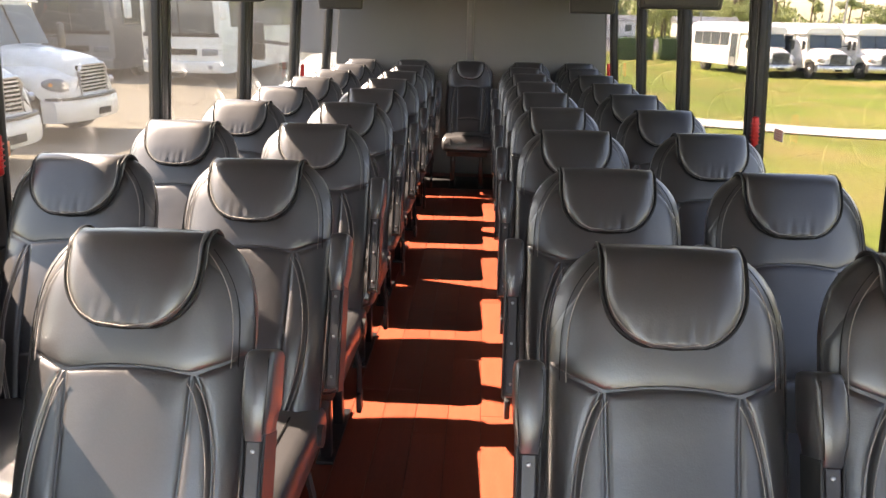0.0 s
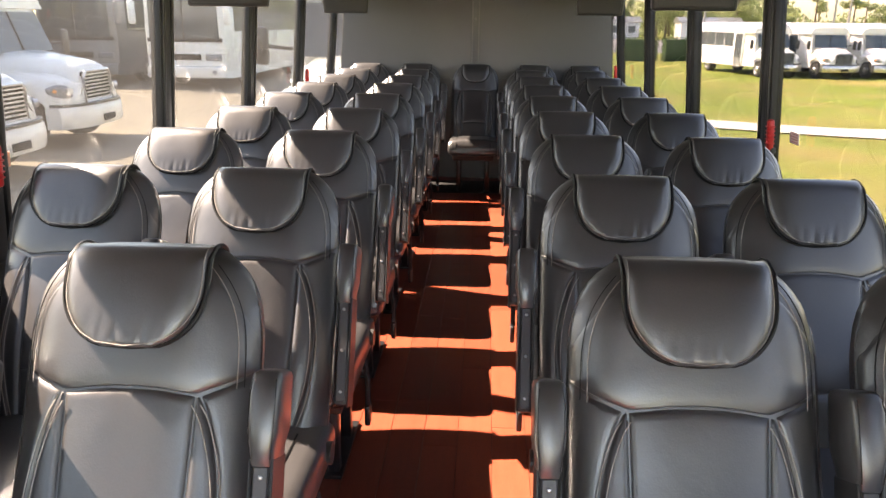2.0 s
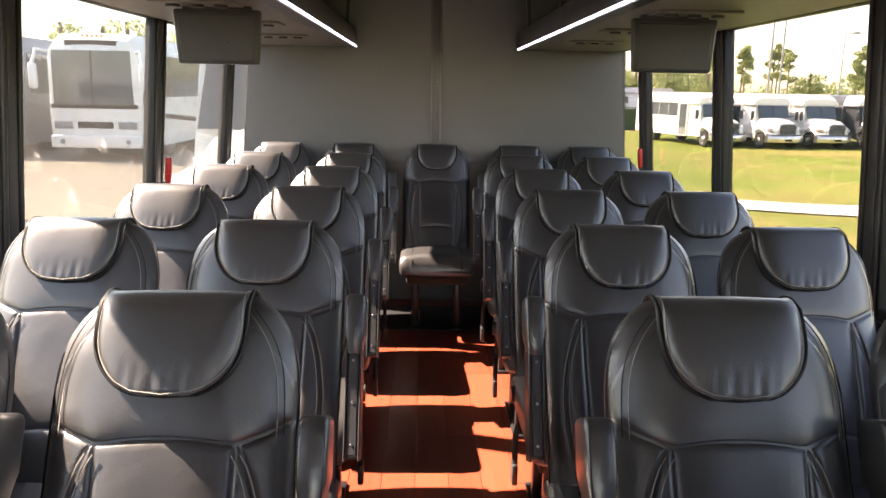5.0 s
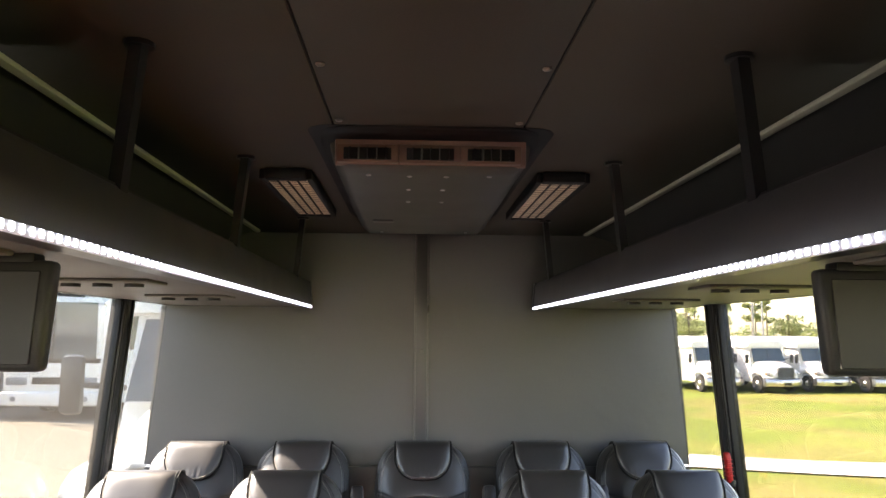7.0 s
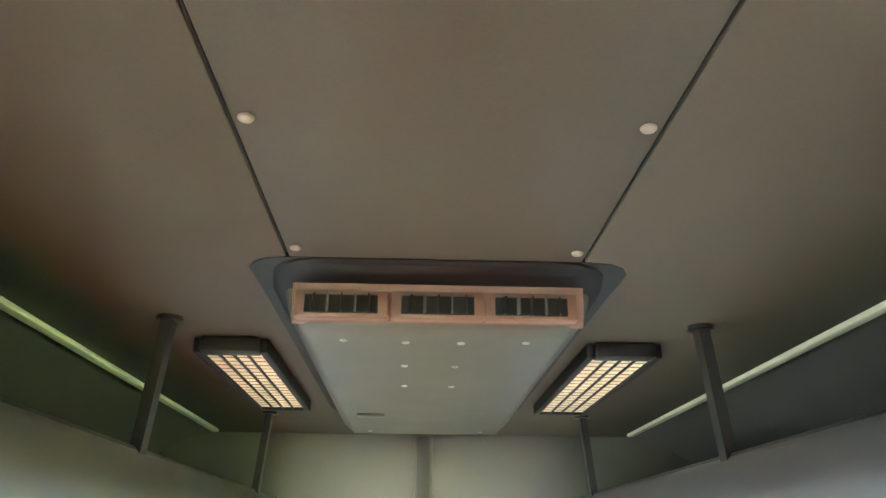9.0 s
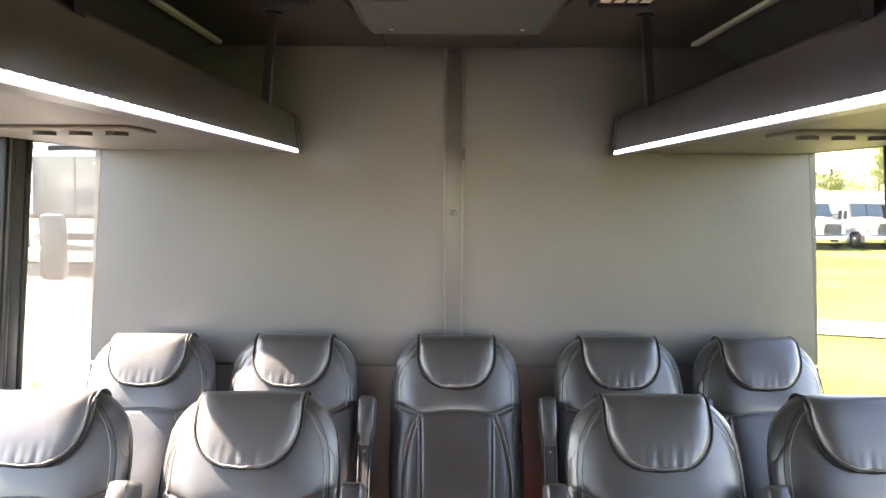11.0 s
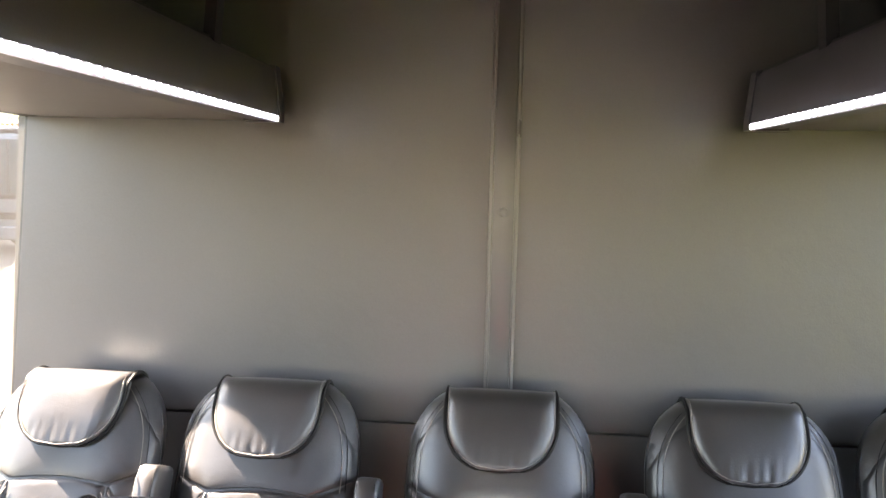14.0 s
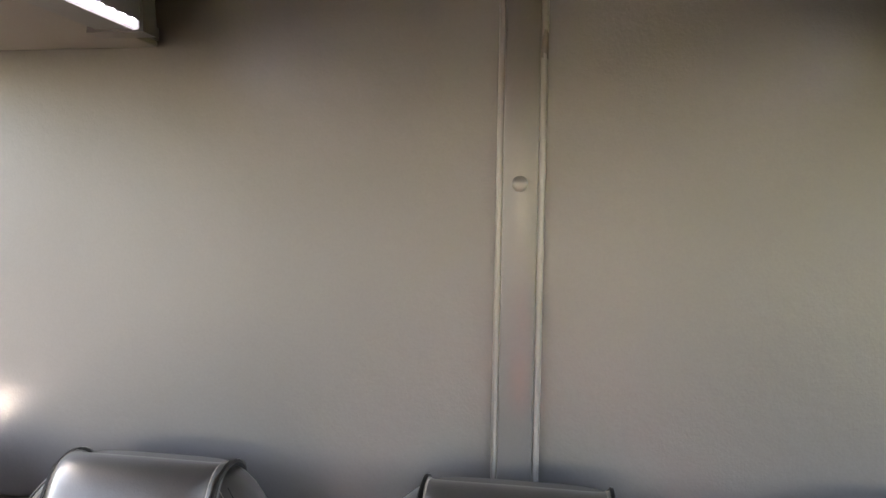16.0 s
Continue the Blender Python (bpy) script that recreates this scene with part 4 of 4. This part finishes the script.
def coach(m, label, paint, length=11.0, grp="parked coaches"):
    """A flat-fronted touring coach, the front at y = 0 and facing -y."""
    bus = tagged(thing("parked_coach", m), label, "coach", grp)

    def ring(y, hw, z0, zt):
        return [(-hw, y, z0), (-hw - 0.02, y, 1.4), (-hw + 0.03, y, zt - 0.35), (-hw + 0.25, y, zt - 0.04), (0, y, zt), (hw - 0.25, y, zt - 0.04), (hw - 0.03, y, zt - 0.35), (hw + 0.02, y, 1.4), (hw, y, z0)]
    part("body", loft([ring(0.0, 1.12, 0.45, 3.05), ring(0.10, 1.24, 0.36, 3.30), ring(0.5, 1.28, 0.33, 3.48), ring(length - 0.3, 1.28, 0.33, 3.48), ring(length, 1.2, 0.4, 3.3)]), paint, bus)
    part("windshield", sheet(lambda u, v: Vector(((2 * u - 1) * (1.09 - 0.03 * v), -0.06 + 0.04 * abs(2 * u - 1) ** 3 + 0.015 * v * v, 1.55 + 1.44 * v)), 14, 8), CAR_GLASS, bus)
    part("centre_pillar", rod((0, -0.06, 1.55), (0, -0.045, 2.99), 0.03, 6), BLACK_PLASTIC, bus)
    part("wiper_band", box(-1.18, 1.18, -0.03, 0.12, 1.44, 1.56, 0.02), BLACK_AND_SHADE, bus)
    part("bumper", box(-1.24, 1.24, -0.09, 0.3, 0.36, 0.72, 0.06, 3), paint, bus)
    part("grille", box(-0.48, 0.48, -0.035, 0.05, 0.90, 1.08, 0.02), BLACK_AND_SHADE, bus)
    part("destination_sign", box(-0.7, 0.7, 0.04, 0.16, 3.08, 3.26, 0.02), BLACK_AND_SHADE, bus)
    for s in (-1, 1):
        hl = part("headlight", box(min(s * 0.62, s * 1.14), max(s * 0.62, s * 1.14), -0.03, 0.1, 0.88, 1.08, 0.04, 3), LAMP_CLEAR, bus)
        part("fog_lamp", rod((s * 0.9, -0.10, 0.54), (s * 0.9, 0, 0.54), 0.07, 14), LAMP_CLEAR, bus)
        mi = part("mirror", box(min(s * 1.36, s * 1.58), max(s * 1.36, s * 1.58), -0.34, -0.16, 1.95, 2.65, 0.08, 3), paint, bus)
        part("mirror_arm", tube([(s * 1.2, 0.1, 2.95), (s * 1.40, -0.15, 3.0), (s * 1.48, -0.25, 2.6)], 0.05, 8), paint, mi)
        wheel(bus, s * 1.10, 2.3, 0.52, 0.52, 0.30)
        wheel(bus, s * 1.10, length - 3.0, 0.52, 0.52, 0.34)
        for k in range(6):
            y = 0.9 + k * (length - 1.6) / 6
            part("side_window", box(min(s * 1.262, s * 1.30), max(s * 1.262, s * 1.30), y, y + (length - 1.6) / 6 - 0.06, 1.75, 2.95, 0.01, 1), CAR_GLASS, bus)
    for k in range(5):
        part("marker_lamp", box(-0.30 + 0.13 * k, -0.24 + 0.13 * k, 0.16, 0.24, 3.36, 3.42, 0.01), AMBER, bus)
    return bus


def on_ground(x, y, turn):
    return pose(x, y, ground_z(x) + 0.012, 0, 0, turn)


hooded_bus(on_ground(-6.75, 12.9, 91), "white hooded bus parked on the tan lot", length=8.5, scale=0.94)
hooded_bus(on_ground(-6.30, 9.6, 90), "white hooded bus with a chrome grille", length=8.5, scale=0.94)
coach(on_ground(-9.2, 23.1, 0), "white touring coach parked on the tan lot", WHITE_PAINT)
coach(on_ground(-13.0, 23.8, 4), "grey touring coach with tinted windows", GREY_PAINT)
coach(on_ground(-14.2, 18.6, 24), "dark touring coach parked behind hooded buses", DARK_PAINT)
hooded_bus(on_ground(-1.5, 8.9, 0), "white cutaway bus parked behind the rear wall", length=7.5, chrome=False)
for i in range(9):
    x = 14.2 + 2.55 * i
    y = 36.8 - 0.35 * (i % 2) + 0.06 * i
    dark = i == 3
    hooded_bus(on_ground(x, y, 11), "dark-sided cutaway bus parked on the grass" if dark else "white cutaway bus parked on the grass",
               paint=DARK_PAINT if dark else WHITE_PAINT, length=9.0, scale=0.84, chrome=False, grp="buses on the grass")


def leaf_clumps(bm_verts, bm_faces, cx, cy, cz, rx, rz, n, size, rng):
    """Small crossed leaf blades scattered through an uneven cloud."""
    for _ in range(n):
        while True:
            p = Vector((rng.uniform(-1, 1), rng.uniform(-1, 1), rng.uniform(-1, 1)))
            if p.length < 1:
                break
        p = p * (0.55 + 0.45 * rng.random()) if rng.random() < 0.3 else p.normalized() * (0.75 + 0.3 * rng.random())
        c = Vector((cx + p.x * rx, cy + p.y * rx, cz + p.z * rz))
        q = Euler((rng.uniform(0, 6.3), rng.uniform(0, 6.3), rng.uniform(0, 6.3))).to_matrix()
        s = size * rng.uniform(0.6, 1.4)
        k = len(bm_verts)
        bm_verts.extend([c + q @ Vector(v) * s for v in ((-0.5, 0, 0), (0, -0.32, 0.08), (0.6, 0, 0), (0, 0.32, 0.08))])
        bm_faces.append((k, k + 1, k + 2, k + 3))


def raw_part(name, verts, faces, mat, parent):
    me = bpy.data.meshes.new(name)
    me.from_pydata([tuple(v) for v in verts], [], faces)
    me.materials.append(mat)
    ob = new(name, me)
    ob.parent = parent
    return ob


def tree(seed, tall, kind):
    rng = random.Random(seed)
    t = tagged(thing("pine_tree" if kind == "pine" else "leafy_tree"), "tall thin pine with an open green crown" if kind == "pine" else "broad green tree at the edge of the lot", "tree", "far trees")
    lean = rng.uniform(-0.03, 0.03)
    trunk = tube([(lean * z * tall, 0, z * tall) for z in (0, 0.3, 0.6, 0.8, 1.0)], 0.12 if kind == "pine" else 0.2, 7)
    verts, faces = [], []
    n = 24 if kind == "pine" else 20
    for k in range(n):
        z = tall * (rng.uniform(0.42, 1.0) if kind == "pine" else rng.uniform(0.25, 0.95))
        a = rng.uniform(0, 6.28)
        reach = (1.25 if kind == "pine" else 2.1) * (1.15 - 0.7 * abs(z / tall - (0.62 if kind == "pine" else 0.55))) * rng.uniform(0.4, 1.0)
        tip = Vector((lean * z + reach * math.cos(a), reach * math.sin(a), z + 0.35 * reach))
        tube([(lean * z, 0, z - 0.2), tip * 0.5 + Vector((lean * z, 0, z)) * 0.5, tip], 0.035, 4, trunk)
        r = (0.75 if kind == "pine" else 1.2) * rng.uniform(0.6, 1.1)
        leaf_clumps(verts, faces, tip.x, tip.y, tip.z, r, r * 0.65, 95, 0.30, rng)
    part("trunk", trunk, BARK, t)
    raw_part("crown", verts, faces, LEAF, t)
    return t


protos = [tree(11 + k, h, kd) for k, (h, kd) in enumerate(((9.5, "pine"), (11.5, "pine"), (8.0, "pine"), (7.5, "leafy"), (6.5, "leafy")))]
rng = random.Random(5)
used = set()
for k in range(64):
    x = 6 + 2.7 * k + rng.uniform(-1, 1)
    y = rng.uniform(126, 150)
    p = protos[rng.choice((0, 1, 2)) if k > 16 and rng.random() < 0.75 else rng.choice((3, 4))]
    m = pose(x, y, ground_z(x), 0, 0, rng.uniform(0, 360)) @ Matrix.Scale(rng.uniform(0.8, 1.2), 4)
    if p.name in used:
        copy_thing(p, m)
    else:
        p.matrix_basis = m
        used.add(p.name)
for k in range(16):
    x = -62 + 3.6 * k
    y = 92 + rng.uniform(-6, 6)
    copy_thing(protos[3 + k % 2], pose(x, y, ground_z(x), 0, 0, rng.uniform(0, 360)) @ Matrix.Scale(rng.uniform(0.9, 1.2), 4))

# a thick belt of low growth under the far trees
verts, faces = [], []
for k in range(150):
    leaf_clumps(verts, faces, 2 + 1.25 * k, 152 + rng.uniform(-3, 3), -0.2 + rng.uniform(0.2, 4.0), 2.2, 2.3, 60, 0.75, rng)
belt = tagged(raw_part("far_woods", verts, faces, LEAF, None), "dense green belt of far woodland", "woods", kind="stuff")


def hedge(x, y, w, h):
    hd = tagged(thing("hedge", pose(x, y, ground_z(x))), "clipped dark green box-shaped hedge", "hedge", "clipped hedges")
    part("inner_growth", box(-w / 2 + 0.08, w / 2 - 0.08, -0.5, 0.5, 0, h - 0.08, 0.1, 2), HEDGE, hd)
    vs, fs = [], []
    r = random.Random(int(x * 10))
    for _ in range(900):
        f = r.choice((0, 0, 1, 2))
        c = Vector((r.uniform(-w / 2, w / 2), -0.55 if f == 0 else r.uniform(-0.55, 0.55), h if f == 1 else r.uniform(0, h)))
        if f == 2:
            c.x = math.copysign(w / 2, c.x)
        q = Euler((r.uniform(0, 6.3), r.uniform(0, 6.3), r.uniform(0, 6.3))).to_matrix()
        k = len(vs)
        vs.extend([c + q @ Vector(v) * 0.09 for v in ((-0.5, 0, 0), (0, -0.4, 0.1), (0.6, 0, 0), (0, 0.4, 0.1))])
        fs.append((k, k + 1, k + 2, k + 3))
    raw_part("leaves", vs, fs, HEDGE, hd)


hedge(10.2, 52, 2.6, 1.5)
hedge(13.6, 53, 3.0, 1.5)


def light_pole(x, y, h, heads):
    lp = tagged(thing("light_pole", pose(x, y, ground_z(x))), "tall slim grey parking lot light pole", "light pole", "light poles")
    part("pole", rod((0, 0, 0), (0, 0, h), 0.11, 8, None, 0.06), POLE_GREY, lp)
    for s in heads:
        arm = part("arm", rod((0, 0, h - 0.15), (s * 0.9, 0, h - 0.05), 0.04, 6), POLE_GREY, lp)
        part("lamp_head", box(min(s * 0.8, s * 1.5), max(s * 0.8, s * 1.5), -0.18, 0.18, h - 0.12, h + 0.03, 0.04), BLACK_METAL, arm)


for x, y, h, hd in ((24.5, 56, 10.5, (-1,)), (31.0, 68, 12.5, (1, -1)), (43.0, 80, 9.0, (1,)), (20.5, 74, 9.0, (1, -1)), (52.0, 84, 9.0, (-1,))):
    light_pole(x, y, h, hd)

# far low buildings and trailers beyond the road
for x, y, w in ((20, 122, 7), (34, 121, 9), (-6, 121, 10)):
    hb = tagged(thing("low_building", pose(x, y, ground_z(x))), "small pale low building beyond the road", "building", "far buildings")
    part("wall", box(-w / 2, w / 2, -2, 2, 0, 2.6, 0.05), WHITE_PAINT, hb)
    part("roof", loft([[(-w / 2 - 0.3, -2.4, 2.6), (w / 2 + 0.3, -2.4, 2.6), (w / 2 + 0.3, 2.4, 2.6), (-w / 2 - 0.3, 2.4, 2.6)], [(-w / 2 - 0.3, -0.1, 3.4), (w / 2 + 0.3, -0.1, 3.4), (w / 2 + 0.3, 0.1, 3.4), (-w / 2 - 0.3, 0.1, 3.4)]]), GREY_PAINT, hb)
    for k in range(3):
        part("window", box(-w / 3 + k * w / 3 - 0.5, -w / 3 + k * w / 3 + 0.5, -2.03, -1.98, 1.0, 2.0), CAR_GLASS, hb)

# ---- floor planks ----
rng = random.Random(9)
lengths = (0.92, 1.22)
plank_mesh = {}
W = 0.1285
for L in lengths:
    ob = part("plank", box(-W / 2 + 0.0008, W / 2 - 0.0008, 0.0008, L - 0.0008, -0.006, 0.0, 0.0007, 1), FLOOR_WOOD, sub, smooth=False)
    plank_mesh[L] = ob
for i in range(-9, 10):
    x = 0.036 + W * i
    if abs(x) > 1.24:
        continue
    y = FRONT + 0.002 - rng.uniform(0, 0.6)
    k = i % 2
    while y < REAR - 0.1:
        L = lengths[k % 2]
        k += 1
        if y + L > FRONT + 0.05:
            o = new("plank", plank_mesh[L].data)
            o.parent = sub
            ya, yb = max(y, FRONT + 0.002), min(y + L, REAR)
            o.location = (x - W / 2, ya, 0)
            o.scale.y = (yb - ya) / L
        y += L
for ob in plank_mesh.values():
    ob.location = (1.13, FRONT + 0.3, -0.03)
